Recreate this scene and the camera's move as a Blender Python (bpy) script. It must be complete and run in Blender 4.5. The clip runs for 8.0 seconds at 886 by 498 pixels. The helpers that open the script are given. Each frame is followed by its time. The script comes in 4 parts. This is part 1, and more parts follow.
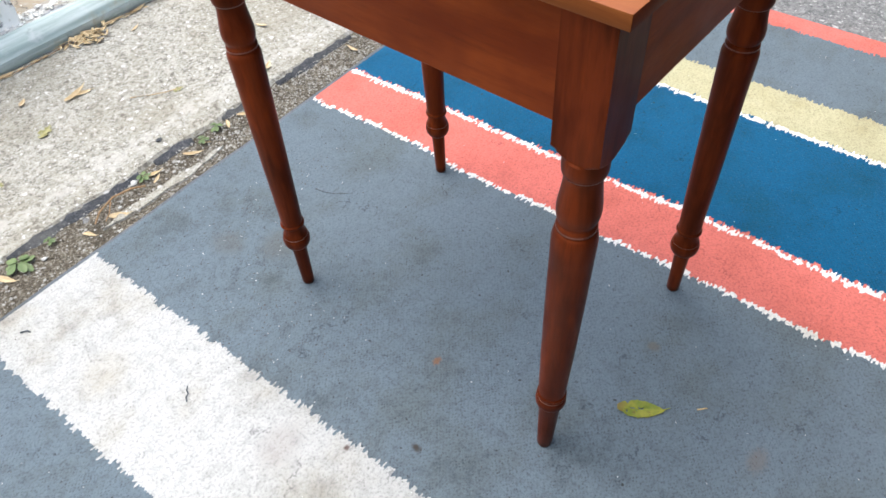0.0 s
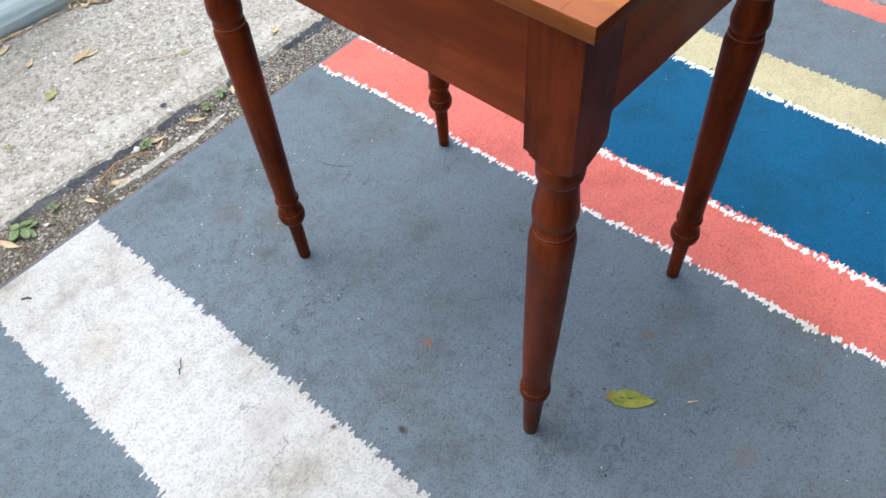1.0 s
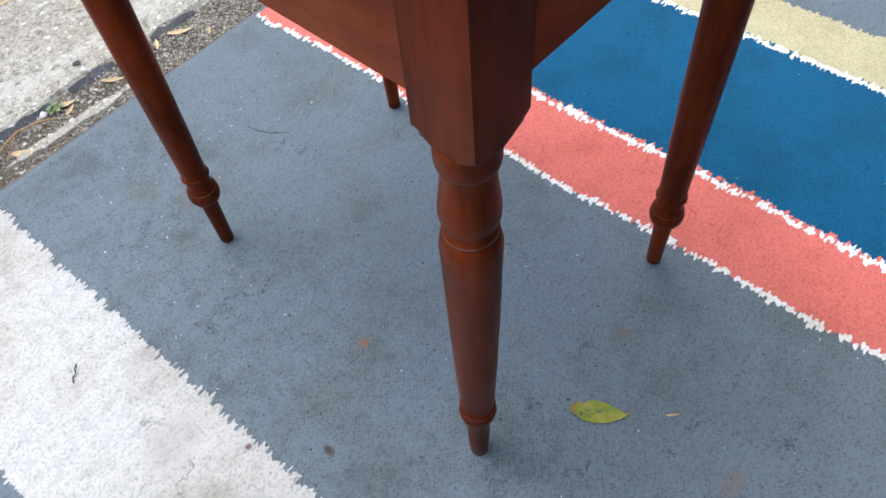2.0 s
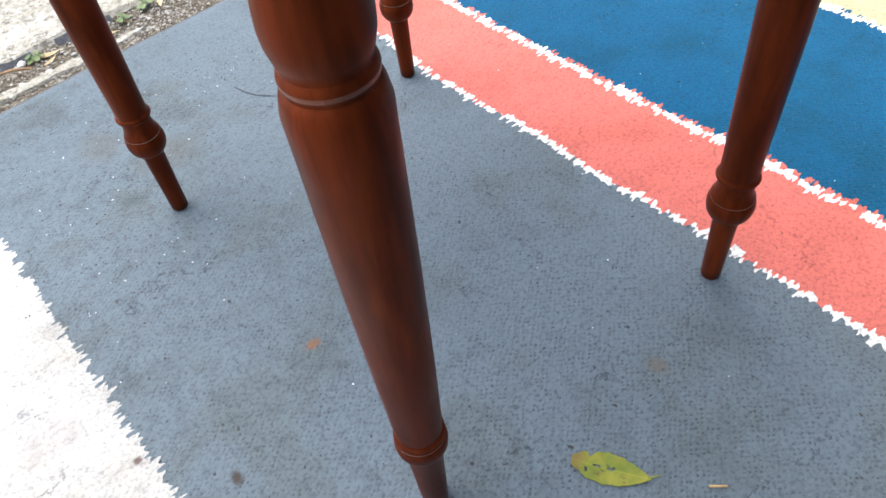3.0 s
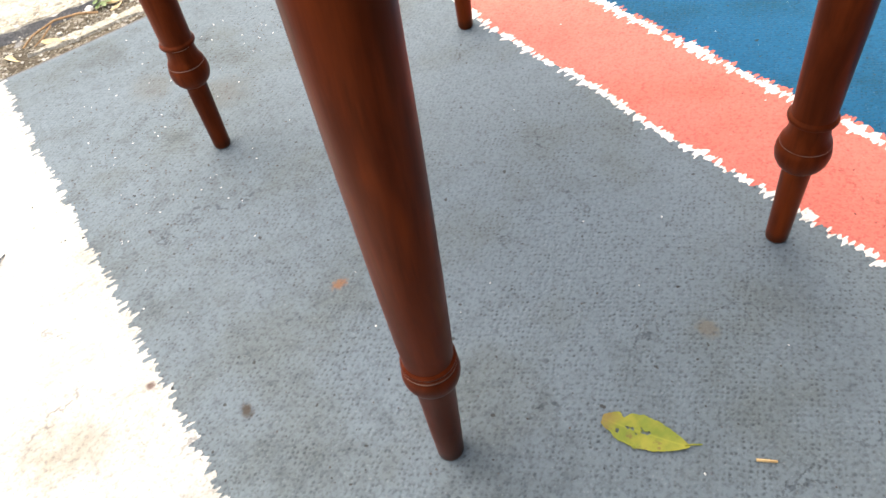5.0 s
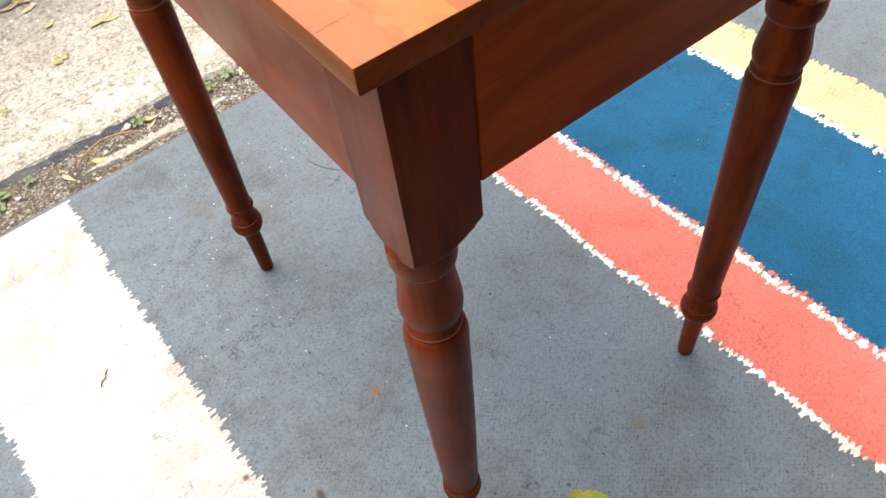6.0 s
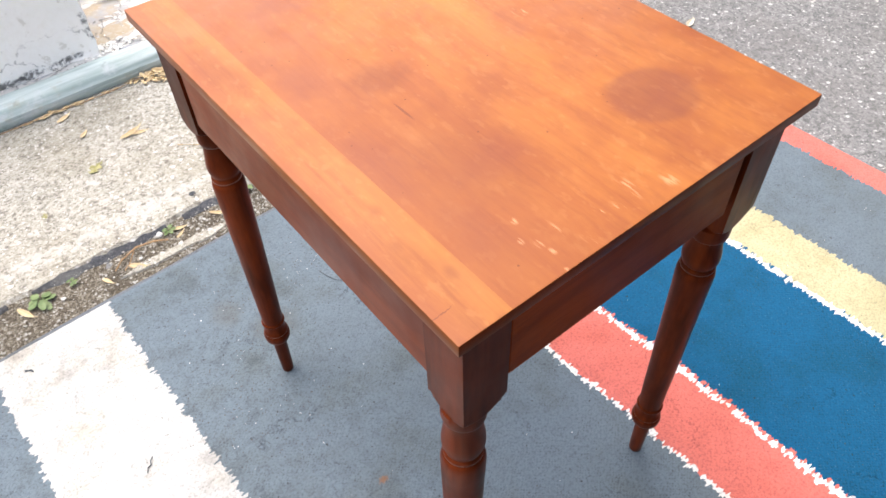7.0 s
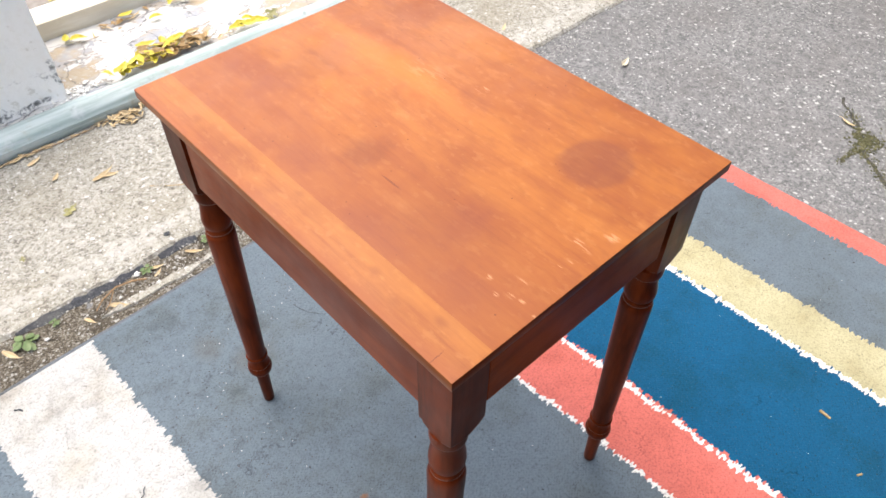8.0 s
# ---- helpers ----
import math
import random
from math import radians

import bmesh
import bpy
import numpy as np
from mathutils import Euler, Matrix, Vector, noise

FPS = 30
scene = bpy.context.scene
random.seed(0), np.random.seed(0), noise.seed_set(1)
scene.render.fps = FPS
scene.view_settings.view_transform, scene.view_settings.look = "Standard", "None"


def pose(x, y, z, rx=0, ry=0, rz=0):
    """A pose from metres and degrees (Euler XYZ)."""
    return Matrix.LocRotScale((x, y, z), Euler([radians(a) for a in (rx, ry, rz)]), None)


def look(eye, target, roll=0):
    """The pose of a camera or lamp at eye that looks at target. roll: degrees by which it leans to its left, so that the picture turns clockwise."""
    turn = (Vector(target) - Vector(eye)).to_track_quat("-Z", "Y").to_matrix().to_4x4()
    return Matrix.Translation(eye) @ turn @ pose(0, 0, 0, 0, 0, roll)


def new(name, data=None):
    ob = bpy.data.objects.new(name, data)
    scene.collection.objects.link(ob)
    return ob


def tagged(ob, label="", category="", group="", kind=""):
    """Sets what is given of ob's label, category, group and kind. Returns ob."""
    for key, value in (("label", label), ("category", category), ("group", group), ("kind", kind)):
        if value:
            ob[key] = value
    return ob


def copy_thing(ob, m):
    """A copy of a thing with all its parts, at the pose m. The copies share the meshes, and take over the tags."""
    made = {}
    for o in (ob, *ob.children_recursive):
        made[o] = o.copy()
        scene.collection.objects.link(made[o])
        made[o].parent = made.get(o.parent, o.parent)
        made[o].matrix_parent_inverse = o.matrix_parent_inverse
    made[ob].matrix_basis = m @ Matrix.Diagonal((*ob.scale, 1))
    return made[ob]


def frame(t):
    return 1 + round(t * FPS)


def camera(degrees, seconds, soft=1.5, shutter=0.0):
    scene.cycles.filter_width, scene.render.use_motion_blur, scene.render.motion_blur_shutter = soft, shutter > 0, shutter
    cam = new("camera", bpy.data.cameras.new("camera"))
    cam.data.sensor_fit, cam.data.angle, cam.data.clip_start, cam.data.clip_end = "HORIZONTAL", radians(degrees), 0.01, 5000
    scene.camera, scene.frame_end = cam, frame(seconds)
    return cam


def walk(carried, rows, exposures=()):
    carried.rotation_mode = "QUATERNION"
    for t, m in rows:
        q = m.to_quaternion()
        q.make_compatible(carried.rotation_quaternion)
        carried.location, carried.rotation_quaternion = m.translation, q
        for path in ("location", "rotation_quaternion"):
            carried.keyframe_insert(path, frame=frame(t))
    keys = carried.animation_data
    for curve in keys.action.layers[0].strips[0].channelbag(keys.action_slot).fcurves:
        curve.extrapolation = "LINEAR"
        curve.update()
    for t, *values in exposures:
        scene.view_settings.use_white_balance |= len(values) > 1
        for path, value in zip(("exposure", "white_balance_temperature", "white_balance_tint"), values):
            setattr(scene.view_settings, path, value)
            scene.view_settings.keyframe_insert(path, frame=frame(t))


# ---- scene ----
cam = camera(62.7, 8.0, soft=1.6)
PATH = [
    (0, (-0.4414, -0.2386, 0.9768), (0.5362, 0.6663, -0.5150), -4.17),
    (0.5, (-0.4260, -0.2539, 0.9855), (0.5044, 0.6515, -0.5359), -4.62),
    (1, (-0.3738, -0.2499, 0.9909), (0.4777, 0.6495, -0.5794), -5.47),
    (1.5, (-0.2943, -0.2269, 0.9600), (0.4999, 0.5963, -0.6806), -5.79),
    (1.7, (-0.2600, -0.2148, 0.9344), (0.5218, 0.5879, -0.7222), -5.92),
    (2.8, (-0.1205, -0.2200, 0.6549), (0.6006, 0.8241, -0.8911), -8.49),
    (3, (-0.1006, -0.2239, 0.6247), (0.6081, 0.8469, -0.9086), -8.63),
    (3.5, (-0.0904, -0.2445, 0.5267), (0.5699, 0.9871, -0.9040), -9.54),
    (4, (-0.0907, -0.2671, 0.4723), (0.4884, 0.9725, -0.9865), -9.93),
    (4.2, (-0.0881, -0.2798, 0.4544), (0.4661, 0.9603, -1.0136), -10.41),
    (5.3, (-0.0942, -0.2483, 0.6283), (0.4710, 0.9057, -0.9044), -11.76),
    (5.5, (-0.1071, -0.2484, 0.6968), (0.4506, 0.8705, -0.8643), -12.23),
    (6, (-0.1248, -0.2481, 0.8820), (0.5035, 0.8071, -0.6966), -8.59),
    (6.5, (-0.1624, -0.2512, 1.0282), (0.5624, 0.8241, -0.4944), -4.17),
    (7, (-0.2066, -0.2668, 1.1301), (0.5926, 0.7978, -0.3625), -2.49),
    (7.5, (-0.2361, -0.2816, 1.1925), (0.6150, 0.7088, -0.3223), -0.54),
    (8, (-0.2699, -0.2883, 1.2496), (0.6593, 0.7045, -0.2170), 0.57),
]
EXPOSURES = [(0.0, 1.19, 6250, 7), (1.0, 1.10, 6080, 8), (1.5, 0.98, 6020, 9), (3.0, 1.48, 6300, 8), (3.5, 1.71, 6560, 10), (4.0, 1.80, 7000, 10),
             (5.5, 1.80, 7360, 9), (6.0, 1.58, 7280, 11), (6.5, 1.54, 6700, 10), (7.0, 1.44, 6620, 11), (8.0, 1.28, 6650, 10)]
walk(cam, [(t, look(eye, target, roll)) for t, eye, target, roll in PATH], EXPOSURES)

# ---- light ----
SUN_WAY = Vector((-0.08, 0.36, 0.93)).normalized()
world = bpy.data.worlds.new("sky")
scene.world = world
world.use_nodes = True
sky = world.node_tree.nodes.new("ShaderNodeTexSky")
sky.sky_type, sky.sun_disc = "NISHITA", False
sky.sun_elevation = math.asin(SUN_WAY.z)
sky.sun_rotation = math.atan2(SUN_WAY.x, SUN_WAY.y) % (2 * math.pi)
sky.air_density, sky.dust_density, sky.ozone_density = 1.0, 2.6, 0.9
back = world.node_tree.nodes["Background"]
back.inputs["Strength"].default_value = 0.15
haze = world.node_tree.nodes.new("ShaderNodeHueSaturation")
haze.inputs["Saturation"].default_value = 0.70
world.node_tree.links.new(sky.outputs["Color"], haze.inputs["Color"])
world.node_tree.links.new(haze.outputs["Color"], back.inputs["Color"])
lamp = bpy.data.lights.new("sun", "SUN")
lamp.energy, lamp.angle, lamp.color = 1.35, radians(76), (1.0, 0.91, 0.77)
sun = new("sun", lamp)
sun.matrix_world = look(SUN_WAY * 20, (0, 0, 0))


# ---- material kit ----
class Mat:
    """A node material with a Principled shader and short ways to add nodes."""

    def __init__(self, name, rough=0.6, spec=0.4):
        self.m = bpy.data.materials.new(name)
        self.m.use_nodes = True
        self.t = self.m.node_tree
        self.b = self.t.nodes["Principled BSDF"]
        self.set("Roughness", rough)
        self.set("Specular IOR Level", spec)

    def set(self, key, value):
        self.put(self.b, key, value)
        return self

    def put(self, node, key, value):
        if isinstance(value, bpy.types.NodeSocket):
            self.t.links.new(value, node.inputs[key])
        else:
            if isinstance(value, tuple) and len(value) == 3 and node.inputs[key].type == "RGBA":
                value = (*value, 1)
            node.inputs[key].default_value = value

    def add(self, kind, out=0, ins=None, **attrs):
        n = self.t.nodes.new("ShaderNode" + kind)
        for k, v in attrs.items():
            setattr(n, k, v)
        for k, v in (ins or {}).items():
            self.put(n, k, v)
        return n.outputs[out]

    def pos(self):
        return self.add("NewGeometry", "Position")

    def local(self):
        return self.add("TexCoord", "Object")

    def island(self):
        return self.add("NewGeometry", "Random Per Island")

    def each(self):
        return self.add("ObjectInfo", "Random")

    def scaled(self, vec, s):
        return self.add("VectorMath", 0, {0: vec, 1: s}, operation="MULTIPLY")

    def shifted(self, vec, s):
        return self.add("VectorMath", 0, {0: vec, 1: s}, operation="ADD")

    def noise(self, vec, scale, detail=3.0, rough=0.55, out=0, distort=0.0):
        return self.add("TexNoise", out, {"Vector": vec, "Scale": scale, "Detail": detail, "Roughness": rough, "Distortion": distort})

    def cells(self, vec, scale, out="Distance", feature="F1", rand=1.0):
        return self.add("TexVoronoi", out, {"Vector": vec, "Scale": scale, "Randomness": rand}, feature=feature)

    def math(self, op, a, b=0.0, c=0.0):
        return self.add("Math", 0, {0: a, 1: b, 2: c}, operation=op)

    def step(self, v, lo, hi):
        return self.add("MapRange", 0, {0: v, 1: lo, 2: hi}, interpolation_type="SMOOTHSTEP")

    def mix(self, f, a, b, blend="MIX"):
        n = self.t.nodes.new("ShaderNodeMix")
        n.data_type, n.blend_type = "RGBA", blend
        self.put(n, 0, f), self.put(n, 6, a), self.put(n, 7, b)
        return n.outputs[2]

    def ramp(self, v, stops, mode="LINEAR"):
        n = self.t.nodes.new("ShaderNodeValToRGB")
        r = n.color_ramp
        r.interpolation = mode
        while len(r.elements) < len(stops):
            r.elements.new(1.0)
        for e, (p, c) in zip(r.elements, stops):
            e.position, e.color = p, (*c, 1)
        self.put(n, 0, v)
        return n.outputs[0]

    def drift(self, v, lo, hi, rows):
        """A wandering offset along v: rows of place and millimetres, joined smoothly."""
        at = self.math("DIVIDE", self.math("SUBTRACT", v, lo), hi - lo)
        grey = self.ramp(at, [((a - lo) / (hi - lo), ((mm + 20) / 40,) * 3) for a, mm in rows], "B_SPLINE")
        return self.math("MULTIPLY_ADD", self.split(grey)[0], 0.040, -0.020)

    def split(self, vec):
        n = self.t.nodes.new("ShaderNodeSeparateXYZ")
        self.put(n, 0, vec)
        return n.outputs

    def join(self, x, y, z):
        return self.add("CombineXYZ", 0, {0: x, 1: y, 2: z})

    def bump(self, height, strength=0.4, dist=0.002):
        self.set("Normal", self.add("Bump", 0, {"Height": height, "Strength": strength, "Distance": dist}))
        return self

    def spot(self, vec, at, rx, ry, soft=0.5, wob=None):
        """1 inside an ellipse in the xy plane round at, 0 outside."""
        d = self.scaled(self.shifted(vec, (-at[0], -at[1], 0)), (1 / rx, 1 / ry, 0))
        length = self.add("VectorMath", "Value", {0: d}, operation="LENGTH")
        if wob is not None:
            length = self.math("ADD", length, wob)
        return self.add("MapRange", 0, {0: length, 1: 1.0 - soft, 2: 1.0, 3: 1.0, 4: 0.0}, interpolation_type="SMOOTHSTEP")


# ---- materials ----
def wood(name, light, dark, along, gloss=0.34, top=False, rings=0.0, spec=0.11, grain=0.30, strip=False, feet=False):
    """Stained and varnished cherry; along: the scale of the grain on each axis."""
    w = Mat(name, gloss, spec)
    if not (top or strip):
        w.set("Specular Tint", (1.0, 0.50, 0.30))
    p = w.local()
    q = w.scaled(p, along)
    warp = w.noise(w.scaled(p, (7, 3.0, 3.0)), 1.0, 2.0)
    q2 = w.add("VectorMath", 0, {0: q, 1: w.join(w.math("MULTIPLY", warp, 2.2), 0.0, 0.0)}, operation="ADD")
    bands = w.noise(q2, 1.0, 6.0, 0.68)
    fine = w.noise(w.scaled(q, (6.0, 6.0, 6.0)), 1.0, 3.0, 0.7)
    blot = w.noise(p, 9.0, 3.0, 0.6)
    c = w.mix(w.step(bands, 0.34, 0.68), dark, light)
    c = w.mix(w.math("MULTIPLY", w.step(blot, 0.48, 0.72), 0.55), c, tuple(v * f for v, f in zip(dark, (0.78, 0.68, 0.8))))
    c = w.mix(w.math("MULTIPLY", w.step(fine, 0.50, 0.72), grain), c, tuple(v * 0.5 for v in dark))
    pores = w.noise(w.scaled(p, tuple(a * 14 for a in along)), 1.0, 1.0)
    smudge = w.noise(p, 16.0, 3.0)
    w.set("Roughness", w.add("MapRange", 0, {0: smudge, 1: 0.3, 2: 0.75, 3: gloss - 0.07, 4: gloss + 0.12}))
    if top or strip:
        mott = w.noise(w.scaled(p, (1.0, 0.55, 1)), 34.0, 4.0, 0.62)
        c = w.mix(w.math("MULTIPLY", w.step(mott, 0.50, 0.72), 0.32), c, (0.25, 0.066, 0.025))
        c = w.mix(w.math("MULTIPLY", w.step(mott, 0.46, 0.30), 0.30), c, (0.52, 0.20, 0.055))
        lines = w.noise(w.scaled(p, (210, 7.0, 1)), 1.0, 3.0, 0.6)
        c = w.mix(w.math("MULTIPLY", w.step(lines, 0.52, 0.68), 0.24 if strip else 0.15), c, (0.21, 0.052, 0.018))
        ray = w.noise(w.scaled(p, (120, 60, 1)), 1.0, 2.0)
        c = w.mix(w.math("MULTIPLY", w.step(ray, 0.58, 0.68), 0.14), c, (0.60, 0.26, 0.09))
    if strip:
        # golden along the seam, redder towards the outer edge, with knots and a short split at the corner
        lean = w.math("ADD", w.split(p)[0], w.math("MULTIPLY_ADD", w.noise(w.scaled(p, (9.0, 2.5, 1)), 1.0, 4.0, 0.6), 0.05, -0.025))
        c = w.mix(w.math("MULTIPLY", w.step(lean, -0.192, -0.170), 0.32), c, (0.48, 0.185, 0.044))
        c = w.mix(w.math("MULTIPLY", w.step(lean, -0.196, -0.214), 0.45), c, (0.30, 0.078, 0.026))
        split = w.math("ADD", w.split(p)[1], w.math("MULTIPLY_ADD", w.noise(p, 160.0, 2.0), 0.010, -0.005))
        thin = w.math("MULTIPLY", w.step(w.math("ABSOLUTE", w.math("ADD", split, 0.262)), 0.0009, 0.0003), w.step(w.split(p)[0], -0.194, -0.202))
        c = w.mix(w.math("MULTIPLY", thin, 0.6), c, (0.12, 0.03, 0.014))
        knots = w.step(w.cells(w.scaled(w.shifted(p, (0.01, 0.02, 0)), (1.0, 0.6, 1.0)), 34.0), 0.26, 0.04)
        c = w.mix(w.math("MULTIPLY", knots, 0.45), c, (0.22, 0.062, 0.022))
    if top:
        # redder heartwood along the seam, golden sapwood in the middle
        sway = w.math("MULTIPLY_ADD", w.noise(w.scaled(p, (5.0, 2.0, 1)), 1.0, 4.0, 0.6), 0.16, -0.08)
        heart = w.step(w.math("ADD", w.split(p)[0], sway), -0.030, -0.125)
        c = w.mix(w.math("MULTIPLY", heart, 0.45), c, (0.255, 0.070, 0.028))
        # a dark ring mark, a second faint one, pale scuffs and specks in the varnish
        wob = w.math("MULTIPLY", w.math("SUBTRACT", w.noise(p, 38.0, 2.0), 0.5), 0.6)
        c = w.mix(w.math("MULTIPLY", w.spot(p, (0.104, -0.190), 0.050, 0.047, 0.25, w.math("MULTIPLY", wob, 0.5)), 0.45), c, (0.17, 0.046, 0.030))
        c = w.mix(w.math("MULTIPLY", w.spot(p, (-0.075, 0.0), 0.042, 0.034, 0.7, wob), 0.42), c, (0.15, 0.034, 0.018))
        c = w.mix(w.math("MULTIPLY", w.spot(p, (-0.08, -0.13), 0.10, 0.12, 0.95, wob), 0.20), c, (0.16, 0.036, 0.018))
        c = w.mix(w.math("MULTIPLY", w.spot(p, (-0.02, 0.19), 0.09, 0.06, 0.8, wob), 0.28), c, (0.17, 0.036, 0.016))
        c = w.mix(w.math("MULTIPLY", w.spot(p, (0.06, 0.12), 0.045, 0.17, 0.85, wob), 0.5), c, (0.60, 0.19, 0.035))
        streak = w.step(w.noise(w.scaled(p, (260, 38, 1)), 1.0, 2.0), 0.50, 0.60)
        for at, rx, ry in (((-0.106, -0.228), 0.005, 0.006), ((-0.117, -0.247), 0.003, 0.006), ((-0.108, -0.259), 0.004, 0.008), ((-0.087, -0.255), 0.0035, 0.013), ((-0.104, -0.270), 0.006, 0.006),
                           ((-0.073, -0.279), 0.007, 0.013), ((-0.030, -0.272), 0.006, 0.012), ((-0.045, -0.262), 0.003, 0.010), ((-0.008, -0.262), 0.010, 0.018), ((0.024, -0.276), 0.009, 0.012), ((-0.111, -0.290), 0.004, 0.003), ((-0.1645, -0.072), 0.0016, 0.014), ((0.085, 0.075), 0.030, 0.05), ((0.11, 0.0), 0.012, 0.012)):
            big = ry > 0.03
            k = w.math("MULTIPLY", w.spot(p, at, rx, ry, 0.8, wob), 0.16 if big else 0.5)
            c = w.mix(w.math("MULTIPLY", k, streak), c, (0.78, 0.42, 0.22))
        scratch = w.math("MULTIPLY", w.spot(p, (-0.0885, -0.058), 0.0016, 0.020, 0.5), 0.6)
        c = w.mix(scratch, c, (0.13, 0.032, 0.015))
        for at, rx, ry, k in (((-0.139, 0.044), 0.035, 0.05, 0.38), ((-0.071, -0.161), 0.06, 0.035, 0.36), ((-0.15, -0.10), 0.03, 0.08, 0.30), ((-0.135, -0.22), 0.035, 0.06, 0.34)):
            c = w.mix(w.math("MULTIPLY", w.spot(p, at, rx, ry, 0.9, wob), k), c, (0.20, 0.048, 0.030))
        pits = w.step(w.cells(p, 46.0), 0.06, 0.035)
        c = w.mix(w.math("MULTIPLY", pits, 0.6), c, (0.10, 0.028, 0.012))
    if feet or rings:
        # dark heart streaks run along the leg
        heart = w.noise(w.scaled(p, (26, 26, 4.5)), 1.0, 3.0, 0.6)
        c = w.mix(w.math("MULTIPLY", w.step(heart, 0.48, 0.66), 0.65), c, (0.030, 0.0062, 0.0020))
        c = w.mix(w.math("MULTIPLY", w.step(heart, 0.44, 0.30), 0.35), c, (0.27, 0.045, 0.0070))
    if feet:
        # the tips of the feet are scuffed dark
        tip = w.step(w.math("ADD", w.split(p)[2], w.math("MULTIPLY_ADD", smudge, 0.02, -0.01)), 0.014, 0.005)
        c = w.mix(w.math("MULTIPLY", tip, 0.55), c, (0.030, 0.012, 0.006))
    if rings:
        # worn varnish on the turned rings, with their pale highlight mixed into the colour
        c = w.mix(w.math("MULTIPLY", w.step(smudge, 0.22, 0.52), rings), c, (0.42, 0.27, 0.21))
    w.set("Base Color", c)
    w.bump(w.math("ADD", w.math("MULTIPLY", pores, 0.5), w.math("MULTIPLY", fine, 0.3)), 0.08, 0.0006)
    return w.m


TOP_WIDE = wood("cherry_top", (0.420, 0.141, 0.030), (0.325, 0.094, 0.024), (20, 3.2, 30), 0.42, True, spec=0.27, grain=0.16)
TOP_NARROW = wood("cherry_strip", (0.400, 0.136, 0.032), (0.315, 0.098, 0.026), (55, 4.5, 40), 0.44, spec=0.28, grain=0.20, strip=True)
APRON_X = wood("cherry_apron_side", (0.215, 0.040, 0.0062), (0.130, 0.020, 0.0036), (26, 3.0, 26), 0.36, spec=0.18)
# redder than the side aprons: the rug's coral reflection is put into the colour
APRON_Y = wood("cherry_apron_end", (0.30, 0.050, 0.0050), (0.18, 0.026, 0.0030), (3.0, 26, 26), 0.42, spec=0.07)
END = wood("cherry_end_grain", (0.17, 0.036, 0.0075), (0.10, 0.019, 0.004), (60, 30, 120), 0.4)
EDGE = wood("cherry_long_edge", (0.30, 0.098, 0.022), (0.19, 0.052, 0.012), (40, 5.0, 60), 0.36, spec=0.3)
LEG = wood("cherry_leg", (0.152, 0.0262, 0.0063), (0.074, 0.0118, 0.0031), (30, 30, 2.6), 0.36, spec=0.11, feet=True)
# leg copies with pale sky highlights put into the ring and collar colour
LEG_RING = wood("rubbed_leg_ring", (0.152, 0.0262, 0.0063), (0.074, 0.0118, 0.0031), (30, 30, 2.6), 0.34, rings=0.62, spec=0.20)
LEG_GLINT = wood("dusty_leg_collar", (0.152, 0.0262, 0.0063), (0.074, 0.0118, 0.0031), (30, 30, 2.6), 0.29, rings=0.20, spec=0.38)

GREY, WHITE, CORAL = (0.142, 0.177, 0.207), (0.51, 0.505, 0.49), (0.665, 0.172, 0.140)
BLUE, YELLOW = (0.005, 0.094, 0.200), (0.50, 0.458, 0.285)


